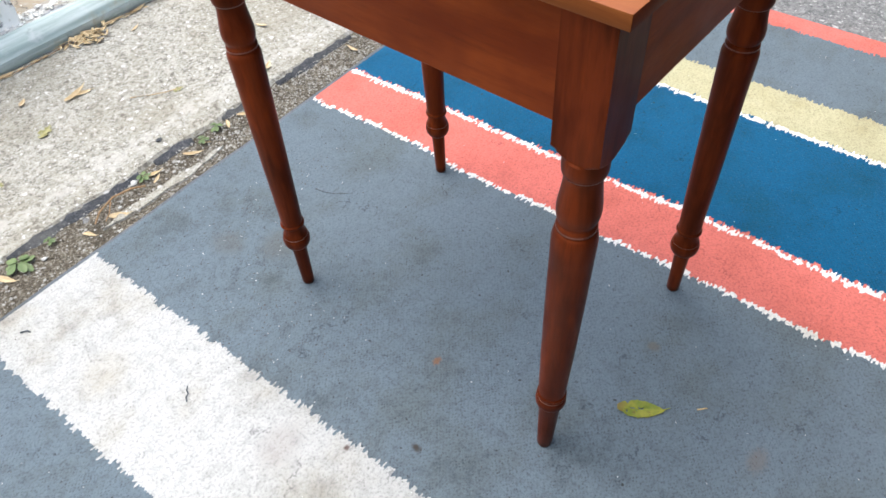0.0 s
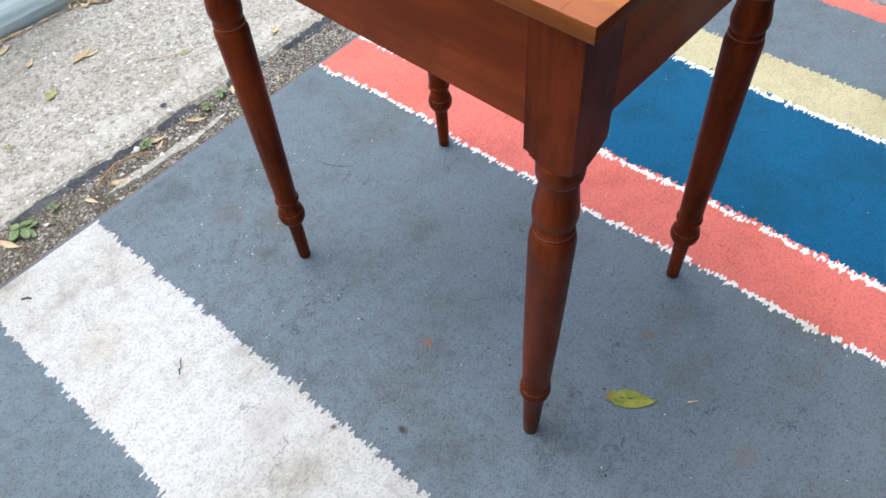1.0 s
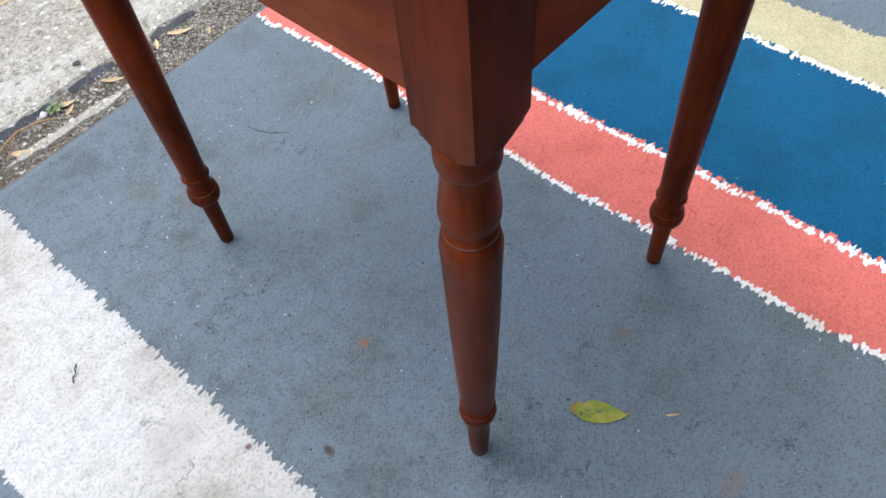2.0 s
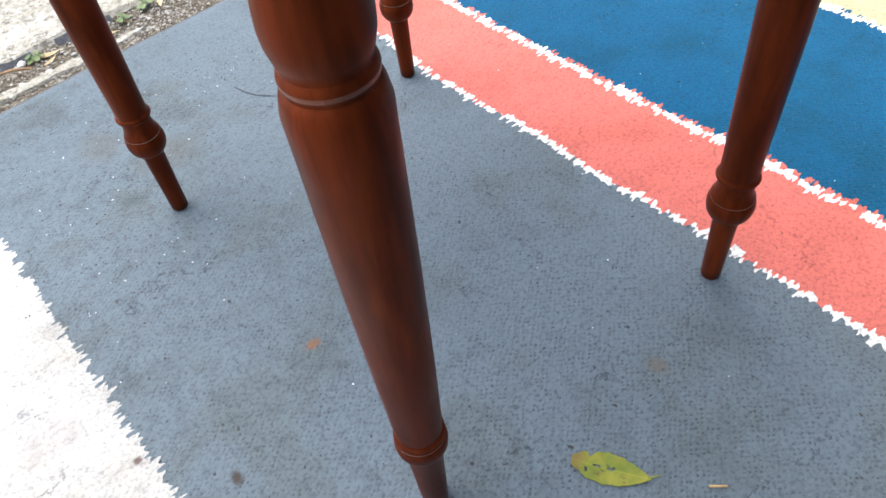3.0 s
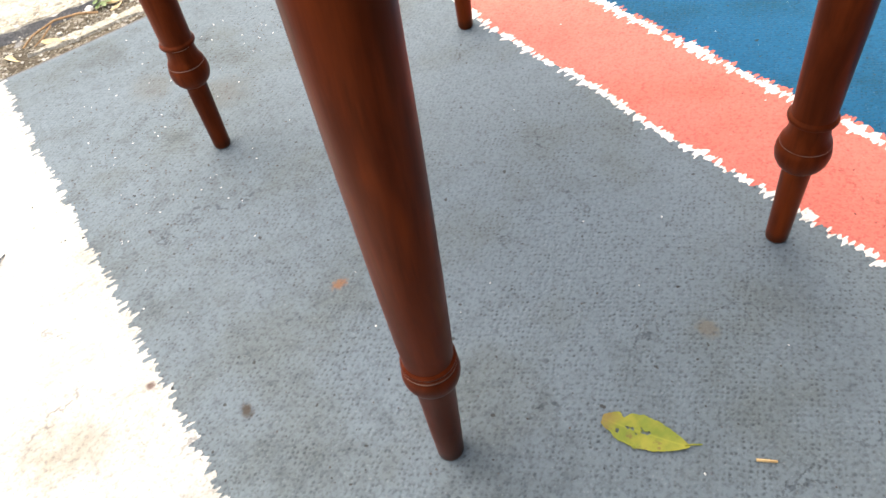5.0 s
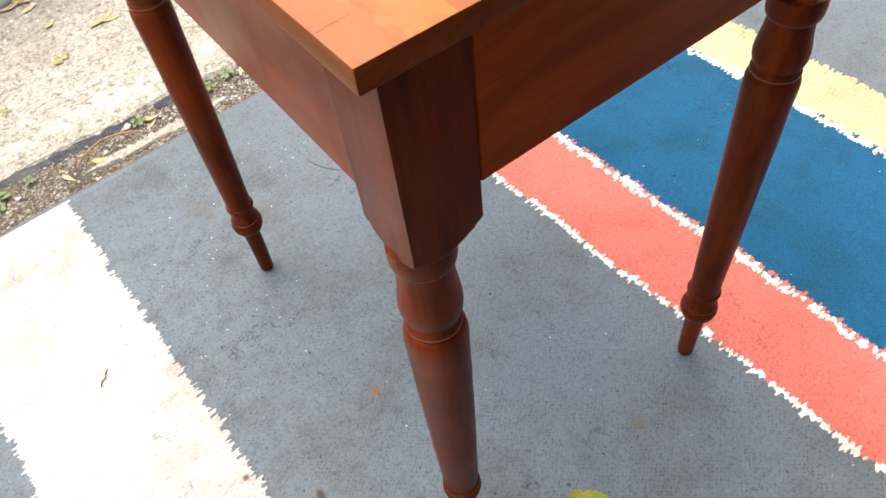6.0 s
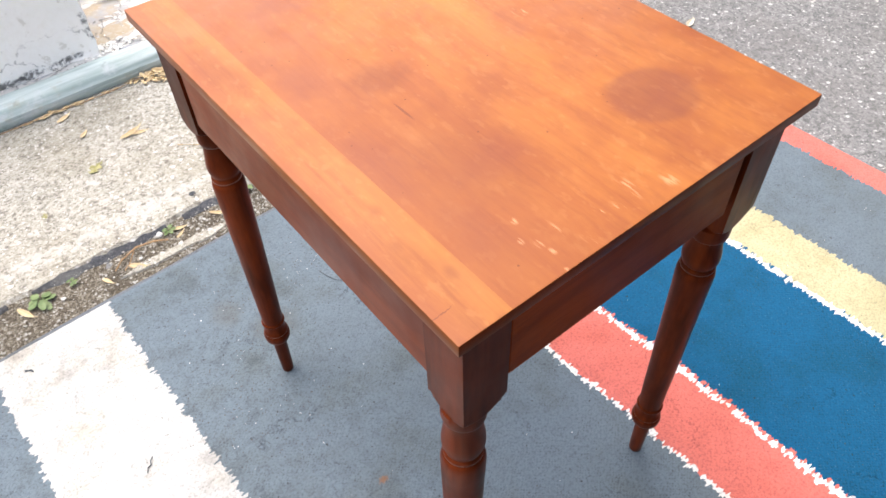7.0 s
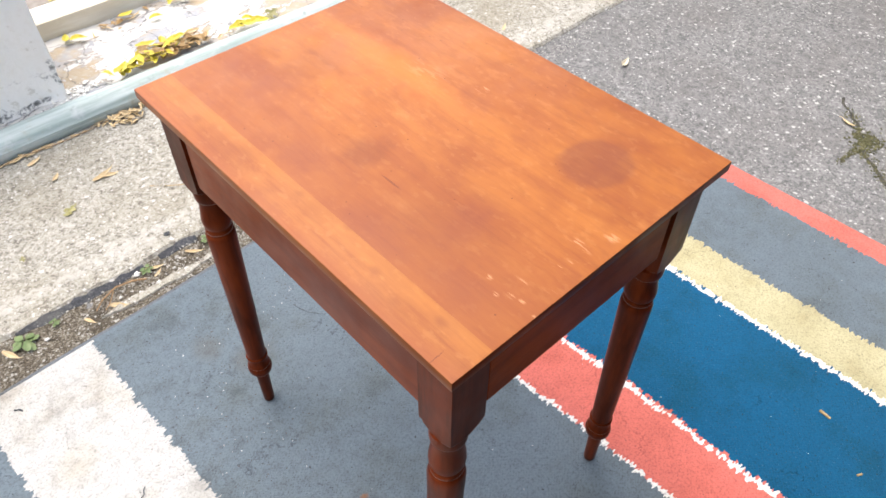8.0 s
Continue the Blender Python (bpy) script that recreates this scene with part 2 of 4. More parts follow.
def rug_material():
    r = Mat("striped_rug", 0.93, 0.15)
    p = r.pos()
    x, y, z = r.split(p)
    # each knot keeps one colour, so the borders step from knot to knot
    knot = r.cells(r.scaled(p, (115, 270, 0)), 1.0, "Position", "F1", 0.75)
    kp = r.scaled(knot, (1 / 115, 1 / 270, 0))
    kx, ky, _ = r.split(kp)
    u = r.math("MULTIPLY_ADD", ky, 0.04, kx)
    wob = r.noise(r.scaled(kp, (3.0, 11.0, 0)), 1.0, 2.0)
    jag = r.noise(r.scaled(kp, (18, 125, 0)), 1.0, 2.0, 0.75)
    jag2 = r.noise(r.shifted(r.scaled(kp, (40, 110, 0)), (3.7, 9.1, 0)), 1.0, 2.0, 0.7)
    # the two edges of the coral stripe wander: their drift along the rug, in millimetres
    near = r.drift(ky, -0.35, 0.90, ((-0.35, 6), (-0.25, 4), (-0.13, 3), (-0.06, 8), (-0.02, 5), (0.05, 5), (0.09, 2), (0.15, -5), (0.20, 0), (0.28, 9), (0.34, -1), (0.42, -1), (0.47, -3), (0.53, 9), (0.62, 11), (0.72, 10), (0.80, 6), (0.88, 3)))
    away = r.drift(ky, -0.35, 0.90, ((-0.35, 1), (-0.25, 0), (-0.14, -2), (-0.08, 3), (0.0, 4), (0.06, 6), (0.11, 1), (0.16, -1), (0.22, -2), (0.36, -1), (0.44, -5), (0.52, -1), (0.60, -3), (0.77, -3), (0.88, -7)))
    drift = r.math("MULTIPLY_ADD", r.step(kx, 0.43, 0.48), r.math("SUBTRACT", away, near), near)
    drift = r.math("MULTIPLY", drift, r.step(r.math("ABSOLUTE", r.math("SUBTRACT", kx, 0.46)), 0.24, 0.16))
    u1 = r.math("ADD", r.math("SUBTRACT", u, drift), r.math("MULTIPLY_ADD", wob, 0.012, -0.006))
    u2 = r.math("ADD", u1, r.math("MULTIPLY_ADD", jag, 0.036, -0.018))
    lo, span = -1.2, 2.7
    at = lambda v: (v - lo) / span
    stops = [(0.0, GREY), (at(-0.407), WHITE), (at(-0.174), GREY), (at(0.400), CORAL), (at(0.5425), BLUE), (at(0.874), YELLOW), (at(0.988), GREY), (at(1.230), CORAL)]
    u3 = r.math("ADD", u1, r.math("MULTIPLY_ADD", jag2, 0.018, -0.009))
    side = r.math("MULTIPLY_ADD", jag, 0.014, -0.007)
    # the white stripe is combed into the grey, the bright ones meet at a line of pale tufts
    coloured = r.math("GREATER_THAN", kx, 0.1)
    ub = r.math("MULTIPLY_ADD", coloured, r.math("SUBTRACT", r.math("ADD", u3, side), u2), u2)
    c = r.ramp(r.math("MULTIPLY_ADD", ub, 1 / span, -lo / span), stops, "CONSTANT")
    white = r.math("MULTIPLY", r.math("GREATER_THAN", ub, -0.407), r.math("LESS_THAN", ub, -0.174))
    # pale tufts that fringe the coral and blue stripes, in short runs of uneven width
    here = r.noise(r.scaled(kp, (8, 40, 0)), 1.0, 4.0, 0.7)
    wide = r.add("MapRange", 0, {0: here, 1: 0.40, 2: 0.62, 3: 0.0008, 4: 0.0056})
    tuft = 0.0
    for b, grow in ((0.402, 0.0010), (0.5420, 0.0022), (0.871, 0.0026)):
        d = r.math("ABSOLUTE", r.math("SUBTRACT", r.math("ADD", u3, side), b))
        tuft = r.math("MAXIMUM", tuft, r.math("LESS_THAN", d, r.math("ADD", wide, grow)))
    c = r.mix(tuft, c, (0.80, 0.79, 0.77))
    yellow = r.math("MULTIPLY", r.math("GREATER_THAN", ub, 0.874), r.math("LESS_THAN", ub, 0.988))
    coral = r.math("MULTIPLY", r.math("GREATER_THAN", ub, 0.400), r.math("LESS_THAN", ub, 0.5425))
    pale = r.math("MAXIMUM", r.math("MAXIMUM", white, tuft), r.math("MULTIPLY", r.math("MAXIMUM", yellow, coral), 0.7))
    # grey bound hem along the end, uneven fading, soiling, wear and knots
    hem = r.math("GREATER_THAN", r.math("ADD", r.math("MULTIPLY_ADD", x, -0.03, y), r.math("MULTIPLY_ADD", jag, 0.006, -0.003)), 0.866)
    c = r.mix(hem, c, (0.13, 0.145, 0.165))
    fade = r.noise(p, 3.2, 4.0, 0.6)
    c = r.mix(r.math("MULTIPLY", r.step(fade, 0.40, 0.75), 0.8), c, (0.84, 0.83, 0.80), "MULTIPLY")
    warm = r.noise(r.shifted(p, (2, 6, 0)), 7.0, 4.0, 0.6)
    c = r.mix(r.math("MULTIPLY", r.step(warm, 0.46, 0.72), 0.75), c, (0.80, 0.76, 0.68), "MULTIPLY")
    soil = r.noise(p, 8.5, 5.0, 0.65)
    clean = r.math("MULTIPLY_ADD", coloured, -0.5, 1.0)
    c = r.mix(r.math("MULTIPLY", r.step(soil, 0.50, 0.74), r.math("MULTIPLY", clean, 0.9)), c, (0.66, 0.64, 0.60), "MULTIPLY")
    mottle = r.noise(r.shifted(p, (6, 3, 0)), 48.0, 4.0, 0.7)
    c = r.mix(r.math("MULTIPLY", r.step(mottle, 0.42, 0.70), r.math("MULTIPLY", clean, 0.9)), c, (0.80, 0.80, 0.80), "MULTIPLY")
    grain = r.noise(p, 210.0, 2.0, 0.7)
    c = r.mix(r.math("MULTIPLY", r.step(grain, 0.44, 0.72), 0.9), c, (0.66, 0.66, 0.67), "MULTIPLY")
    c = r.mix(r.math("MULTIPLY", r.step(r.noise(r.shifted(p, (5, 5, 0)), 300.0, 1.0), 0.67, 0.73), 0.30), c, r.mix(0.25, c, (0.6, 0.6, 0.6)))
    # dark pits between the knots, in rows, deeper in trodden patches
    pull = r.math("MULTIPLY_ADD", r.noise(p, 30.0, 2.0), 1.2, -0.6)
    gx, gy = r.math("ADD", r.math("DIVIDE", x, 0.0074), pull), r.math("DIVIDE", y, 0.0061)
    knots = r.cells(r.join(r.math("SUBTRACT", gx, gy), r.math("ADD", gx, gy), 0.0), 1.0, "Distance", "F1", 0.38)
    trod = r.noise(r.shifted(p, (9, 2, 0)), 26.0, 3.0, 0.6)
    pit = r.math("MULTIPLY", r.step(knots, 0.34, 0.12), r.add("MapRange", 0, {0: trod, 1: 0.38, 2: 0.68, 3: 0.18, 4: 0.85}))
    pit = r.math("MULTIPLY", pit, r.math("MULTIPLY_ADD", pale, -0.85, 1.0))
    c = r.mix(pit, c, r.mix(0.62, c, (0.012, 0.013, 0.015)))
    deep = r.step(r.noise(r.shifted(p, (1, 8, 0)), 120.0, 1.0), 0.735, 0.76)
    c = r.mix(r.math("MULTIPLY", deep, r.math("MULTIPLY_ADD", pale, -0.55, 0.8)), c, (0.03, 0.028, 0.025))
    # thin dark creases in the pile
    bent = r.add("VectorMath", 0, {0: p, 1: r.scaled(r.noise(p, 22.0, 3.0, 0.6, "Color"), (0.09, 0.09, 0))}, operation="ADD")
    line = r.step(r.cells(bent, 9.0, "Distance", "DISTANCE_TO_EDGE"), 0.022, 0.006)
    crease = r.math("MULTIPLY", line, r.math("MULTIPLY", r.step(r.noise(r.shifted(p, (3, 1, 0)), 14.0, 2.0), 0.54, 0.64), r.step(grain, 0.40, 0.52)))
    c = r.mix(r.math("MULTIPLY", crease, 0.6), c, (0.45, 0.45, 0.46), "MULTIPLY")
    wob2 = r.math("MULTIPLY", r.math("SUBTRACT", grain, 0.5), 1.2)
    for px, py, rx, ry, k, col in ((0.010, 0.210, 0.012, 0.008, 0.7, (0.24, 0.10, 0.035)), (-0.122, 0.138, 0.007, 0.011, 0.85, (0.05, 0.036, 0.024)), (-0.245, 0.30, 0.05, 0.04, 0.35, (0.30, 0.26, 0.24)),
                                   (0.242, -0.044, 0.012, 0.014, 0.5, (0.13, 0.10, 0.06)), (0.16, -0.25, 0.03, 0.018, 0.4, (0.16, 0.12, 0.09)), (-0.185, 0.218, 0.006, 0.006, 0.8, (0.07, 0.03, 0.02)), (0.0, -0.28, 0.008, 0.008, 0.7, (0.05, 0.04, 0.03)),
                                   (0.03, 0.60, 0.06, 0.05, 0.35, (0.10, 0.085, 0.06)), (-0.03, 0.68, 0.04, 0.05, 0.30, (0.10, 0.085, 0.06)), (-0.33, 0.62, 0.06, 0.05, 0.25, (0.42, 0.38, 0.30))):
        c = r.mix(r.math("MULTIPLY", r.spot(p, (px, py), rx, ry, 0.7, wob2), k), c, col)
    r.set("Base Color", c)
    rows = r.math("MULTIPLY", r.step(knots, 0.05, 0.50), r.math("MULTIPLY_ADD", pale, -0.65, 0.9))
    h = r.math("SUBTRACT", r.math("ADD", r.math("MULTIPLY", grain, 0.7), rows), r.math("MULTIPLY", crease, 0.6))
    r.bump(h, 0.45, 0.002)
    r.set("Sheen Weight", 0.08)
    return r.m


def stone_mix(name, tones, size, big=3.0, dirt=(0.10, 0.085, 0.06), dirt_amount=0.4, pits=0.5, bump=0.7, bump_size=0.003, rough=0.92, specks=None, worn=None):
    """Worn aggregate in a binder: irregular chips of random tone, a blotchy binder, pits, soiling and a rough relief."""
    s = Mat(name, rough, 0.22)
    p = s.pos()
    warp = s.noise(p, size * 1.1, 3.0, 0.7, "Color")
    q = s.add("VectorMath", 0, {0: p, 1: s.scaled(warp, (1.5 / size, 1.5 / size, 1.5 / size))}, operation="ADD")
    warp2 = s.noise(p, size * 0.3, 2.0, 0.6, "Color")
    q = s.add("VectorMath", 0, {0: q, 1: s.scaled(warp2, (2.2 / size, 2.2 / size, 2.2 / size))}, operation="ADD")
    pick = s.split(s.cells(q, size, "Color"))
    pick2 = s.split(s.cells(q, size * 0.45, "Color"))
    speck = s.noise(p, size * 2.0, 3.0, 0.75)
    v = s.math("ADD", s.math("MULTIPLY", pick[0], 0.42), s.math("ADD", s.math("MULTIPLY", pick2[1], 0.22), s.math("MULTIPLY", speck, 0.36)))
    mid = s.noise(p, size * 0.12, 5.0, 0.7)
    v = s.math("ADD", v, s.math("MULTIPLY_ADD", mid, 0.5, -0.25))
    c = s.ramp(v, tones)
    stain = s.noise(p, big, 6.0, 0.66)
    c = s.mix(s.math("MULTIPLY", s.step(stain, 0.42, 0.70), dirt_amount), c, dirt)
    hole = s.math("MULTIPLY", s.step(s.noise(s.shifted(p, (7, 3, 1)), size * 1.3, 2.0, 0.6), 0.60, 0.68), pits)
    c = s.mix(hole, c, tuple(v * 0.4 for v in tones[0][1]))
    if worn:
        y = s.split(p)[1]
        band = s.step(s.math("ABSOLUTE", s.math("SUBTRACT", s.math("ADD", y, s.math("MULTIPLY_ADD", s.noise(p, 9.0, 3.0), 0.10, -0.05)), worn[0])), worn[1], worn[1] * 0.3)
        c = s.mix(s.math("MULTIPLY", s.math("MULTIPLY", band, s.step(s.noise(p, 60.0, 4.0, 0.7), 0.42, 0.56)), 0.6), c, tones[-1][1])
    if specks:
        # single pale stones, some larger, in the worn surface
        tone, share = specks
        for k, (sc, sh) in enumerate(((size * 0.85, share), (size * 0.42, share * 0.5))):
            at = s.shifted(q, (k * 3.1, 1.7, 0))
            lot = s.split(s.cells(at, sc, "Color"))[1]
            on = s.math("MULTIPLY", s.math("GREATER_THAN", lot, 1 - sh), s.step(s.cells(at, sc), 0.55, 0.30))
            c = s.mix(s.math("MULTIPLY", on, 0.85), c, tone)
    s.set("Base Color", c)
    h = s.math("SUBTRACT", s.math("ADD", s.math("MULTIPLY", pick[2], 0.5), s.math("MULTIPLY", speck, 0.9)), hole)
    s.bump(h, bump, bump_size)
    return s.m


ASPHALT = stone_mix("worn_asphalt", [(0.22, (0.11, 0.11, 0.112)), (0.45, (0.185, 0.184, 0.182)), (0.62, (0.24, 0.238, 0.236)), (0.85, (0.33, 0.325, 0.315))], 200.0, 2.2, (0.165, 0.155, 0.15), 0.55, 0.45, 0.6, 0.0025, specks=((0.54, 0.53, 0.51), 0.07))
CONCRETE = stone_mix("pavement_concrete", [(0.24, (0.19, 0.175, 0.15)), (0.42, (0.385, 0.362, 0.308)), (0.62, (0.48, 0.457, 0.40)), (0.82, (0.60, 0.58, 0.535))], 210.0, 2.6, (0.31, 0.27, 0.195), 0.52, 0.5, 0.7, 0.004, specks=((0.76, 0.75, 0.72), 0.06), worn=(1.06, 0.035))
TAR = stone_mix("tar_strip", [(0.3, (0.055, 0.058, 0.066)), (0.6, (0.085, 0.088, 0.098)), (0.85, (0.16, 0.16, 0.165))], 300.0, 9.0, (0.20, 0.19, 0.165), 0.4, 0.3, 0.5, 0.002)
DIRT = stone_mix("gutter_dirt", [(0.25, (0.055, 0.046, 0.034)), (0.5, (0.15, 0.125, 0.092)), (0.68, (0.28, 0.25, 0.20)), (0.85, (0.52, 0.50, 0.46))], 330.0, 9.0, (0.07, 0.058, 0.042), 0.6, 0.4, 0.9, 0.003)


def peeling(name, paint, under, dark, amount, scale, cracks=0.55):
    s = Mat(name, 0.85, 0.3)
    p = s.pos()
    n = s.noise(p, scale, 6.0, 0.68)
    n2 = s.noise(s.shifted(p, (4, 2, 7)), scale * 2.6, 5.0, 0.7)
    off = s.step(n, amount, amount + 0.03)
    c = s.mix(s.math("MULTIPLY", s.step(n2, 0.4, 0.75), 0.35), paint, tuple(v * f for v, f in zip(paint, (0.82, 0.80, 0.74))))
    c = s.mix(off, c, s.mix(s.step(n2, 0.5, 0.62), under, dark))
    crack = s.step(s.cells(s.add("VectorMath", 0, {0: p, 1: s.scaled(s.noise(p, 14.0, 3.0, 0.6, "Color"), (0.12, 0.12, 0.12))}, operation="ADD"), 6.0, "Distance", "DISTANCE_TO_EDGE"), 0.022, 0.008)
    c = s.mix(s.math("MULTIPLY", crack, cracks), c, dark)
    s.set("Base Color", c)
    s.bump(s.math("SUBTRACT", s.math("MULTIPLY", n2, 0.4), s.math("MULTIPLY_ADD", crack, cracks, off)), 0.7, 0.004)
    return s.m


def wall_material():
    """White limewash, blistered and flaked, with black mould low on the wall and round the broken arris."""
    s = Mat("blistered_wall_paint", 0.85, 0.3)
    p = s.pos()
    n = s.noise(p, 22.0, 6.0, 0.68)
    n2 = s.noise(s.shifted(p, (4, 2, 7)), 60.0, 5.0, 0.7)
    c = s.mix(s.math("MULTIPLY", s.step(n2, 0.42, 0.75), 0.30), (0.965, 0.94, 0.88), (0.86, 0.82, 0.72))
    c = s.mix(s.math("MULTIPLY", s.step(n, 0.60, 0.64), 0.6), c, (0.70, 0.66, 0.57))
    wob = s.math("MULTIPLY_ADD", n, 3.2, -1.6)
    flat = s.join(s.split(p)[0], s.split(p)[2], 0.0)
    for x, z, rx, rz in ((0.108, 0.150, 0.014, 0.022), (0.112, 0.115, 0.012, 0.02), (0.05, 0.064, 0.04, 0.012), (0.0, 0.062, 0.045, 0.013), (-0.06, 0.064, 0.04, 0.014), (-0.13, 0.062, 0.05, 0.012), (-0.21, 0.062, 0.04, 0.012)):
        k = s.math("MULTIPLY", s.spot(flat, (x, z), rx, rz, 0.4, wob), s.step(n2, 0.40, 0.56))
        c = s.mix(s.math("MULTIPLY", k, 0.85), c, (0.13, 0.125, 0.12))
    bent = s.add("VectorMath", 0, {0: p, 1: s.scaled(s.noise(p, 26.0, 4.0, 0.65, "Color"), (0.06, 0.02, 0.06))}, operation="ADD")
    seam = s.step(s.cells(s.scaled(bent, (0.45, 1.0, 1.0)), 14.0, "Distance", "DISTANCE_TO_EDGE"), 0.020, 0.006)
    low = s.step(s.math("ADD", s.split(p)[2], s.math("MULTIPLY_ADD", n, 0.06, -0.03)), 0.15, 0.11)
    crack = s.math("MULTIPLY", s.math("MULTIPLY", seam, low), s.step(n2, 0.38, 0.52))
    c = s.mix(s.math("MULTIPLY", crack, 0.65), c, (0.24, 0.22, 0.19))
    s.set("Base Color", c)
    s.bump(s.math("SUBTRACT", s.math("ADD", s.math("MULTIPLY", n2, 0.5), n), crack), 0.6, 0.006)
    return s.m


def step_material():
    """Worn doorstep: broad sheets of white paint over tan and blue-grey concrete, split by thin cracks."""
    s = Mat("flaked_step_paint", 0.85, 0.3)
    p = s.pos()
    n = s.noise(s.scaled(p, (0.8, 1.4, 1)), 6.5, 7.0, 0.66)
    n2 = s.noise(s.shifted(p, (4, 2, 7)), 45.0, 5.0, 0.7)
    n3 = s.noise(s.shifted(p, (9, 5, 1)), 5.0, 4.0, 0.6)
    bare = s.mix(s.step(n3, 0.42, 0.58), (0.42, 0.34, 0.24), (0.36, 0.37, 0.40))
    bare = s.mix(s.math("MULTIPLY", s.step(n2, 0.45, 0.70), 0.5), bare, (0.52, 0.49, 0.44))
    paint = s.mix(s.math("MULTIPLY", s.step(n2, 0.45, 0.72), 0.4), (0.60, 0.59, 0.565), (0.47, 0.45, 0.42))
    off = s.step(n, 0.485, 0.50)
    c = s.mix(off, paint, bare)
    rim = s.math("MULTIPLY", s.step(s.math("ABSOLUTE", s.math("SUBTRACT", n, 0.492)), 0.010, 0.002), s.step(n2, 0.44, 0.58))
    c = s.mix(s.math("MULTIPLY", rim, 0.75), c, (0.16, 0.16, 0.165))
    bent = s.add("VectorMath", 0, {0: p, 1: s.scaled(s.noise(p, 12.0, 3.0, 0.6, "Color"), (0.14, 0.14, 0.14))}, operation="ADD")
    crack = s.math("MULTIPLY", s.step(s.cells(bent, 4.5, "Distance", "DISTANCE_TO_EDGE"), 0.016, 0.005), s.step(n2, 0.40, 0.52))
    c = s.mix(s.math("MULTIPLY", crack, 0.7), c, (0.15, 0.145, 0.14))
    s.set("Base Color", c)
    s.bump(s.math("SUBTRACT", s.math("MULTIPLY", n2, 0.4), s.math("ADD", s.math("MULTIPLY", off, 0.6), s.math("MULTIPLY", crack, 0.8))), 0.7, 0.004)
    return s.m


WALL_PAINT, STEP_PAINT = wall_material(), step_material()
# dark, so the added east wall bounces little light
PLASTER = peeling("plain_plaster", (0.11, 0.10, 0.09), (0.09, 0.082, 0.072), (0.06, 0.055, 0.05), 0.7, 1.5)

PALE_PLASTER = peeling("pale_plaster", (0.62, 0.59, 0.53), (0.50, 0.47, 0.42), (0.32, 0.30, 0.27), 0.7, 1.5)
# dark blue, so the added slab throws a faint bluish bounce
SHADE_SLAB_PAINT = peeling("dark_blue_wall_paint", (0.060, 0.080, 0.135), (0.055, 0.07, 0.11), (0.03, 0.04, 0.06), 0.7, 1.5)


def plain(name, a, b, rough, scale, stretch=(1, 1, 1), metal=0.0, bump=0.2, spec=0.35, by=None):
    s = Mat(name, rough, spec)
    s.set("Metallic", metal)
    p = s.local()
    n = s.noise(s.scaled(p, stretch), scale, 5.0, 0.65)
    c = s.mix(s.step(n, 0.35, 0.68), a, b)
    if by:
        c = s.mix(s.math("MULTIPLY", s.island() if by == "island" else s.each(), 0.8), c, tuple(v * 0.5 for v in a))
    s.set("Base Color", c)
    s.bump(n, bump, 0.002)
    return s.m


def nosing_material():
    s = Mat("faded_green_paint", 0.48, 0.4)
    p = s.pos()
    streaks = s.noise(s.scaled(p, (3.0, 60, 60)), 1.0, 5.0, 0.65)
    worn = s.noise(p, 16.0, 5.0, 0.7)
    c = s.mix(s.step(streaks, 0.36, 0.66), (0.335, 0.42, 0.395), (0.53, 0.60, 0.585))
    c = s.mix(s.math("MULTIPLY", s.step(worn, 0.52, 0.70), 0.7), c, (0.60, 0.63, 0.63))
    c = s.mix(s.math("MULTIPLY", s.step(s.noise(s.shifted(p, (3, 3, 3)), 22.0, 5.0, 0.7), 0.60, 0.72), 0.6), c, (0.22, 0.27, 0.26))
    rust = s.math("MULTIPLY", s.step(s.noise(s.shifted(p, (8, 1, 3)), 9.0, 5.0, 0.7), 0.58, 0.70), 0.55)
    c = s.mix(rust, c, (0.36, 0.33, 0.22))
    s.set("Base Color", c)
    s.bump(s.math("ADD", worn, streaks), 0.25, 0.002)
    return s.m


NOSING = nosing_material()
SILL = plain("worn_beige_board", (0.62, 0.56, 0.44), (0.72, 0.68, 0.58), 0.7, 9.0, (0.5, 4, 4))
DOOR = plain("grey_brown_board", (0.21, 0.18, 0.155), (0.30, 0.27, 0.24), 0.7, 7.0, (4, 4, 0.6))
GRIT = plain("grit", (0.60, 0.58, 0.53), (0.42, 0.40, 0.36), 0.85, 200.0, by="island")
PALE_STONE = plain("pale_stone", (0.72, 0.70, 0.66), (0.52, 0.50, 0.46), 0.85, 120.0)
CRUMB_DARK = plain("dark_crumbs", (0.10, 0.085, 0.07), (0.05, 0.045, 0.04), 0.9, 300.0, by="island")
CRUMB_PALE = plain("pale_crumbs", (0.80, 0.79, 0.76), (0.66, 0.65, 0.62), 0.8, 300.0)
STRAW = plain("straw", (0.56, 0.40, 0.20), (0.42, 0.27, 0.12), 0.75, 90.0)
BARK = plain("dry_twig", (0.40, 0.25, 0.13), (0.24, 0.15, 0.08), 0.85, 120.0)
THREAD = plain("dark_thread", (0.06, 0.072, 0.085), (0.09, 0.10, 0.11), 0.9, 90.0)
MOSS = plain("moss", (0.10, 0.10, 0.045), (0.18, 0.165, 0.09), 0.95, 60.0, by="island")
CRACK = plain("crack_dirt", (0.045, 0.042, 0.036), (0.09, 0.085, 0.07), 0.95, 60.0)


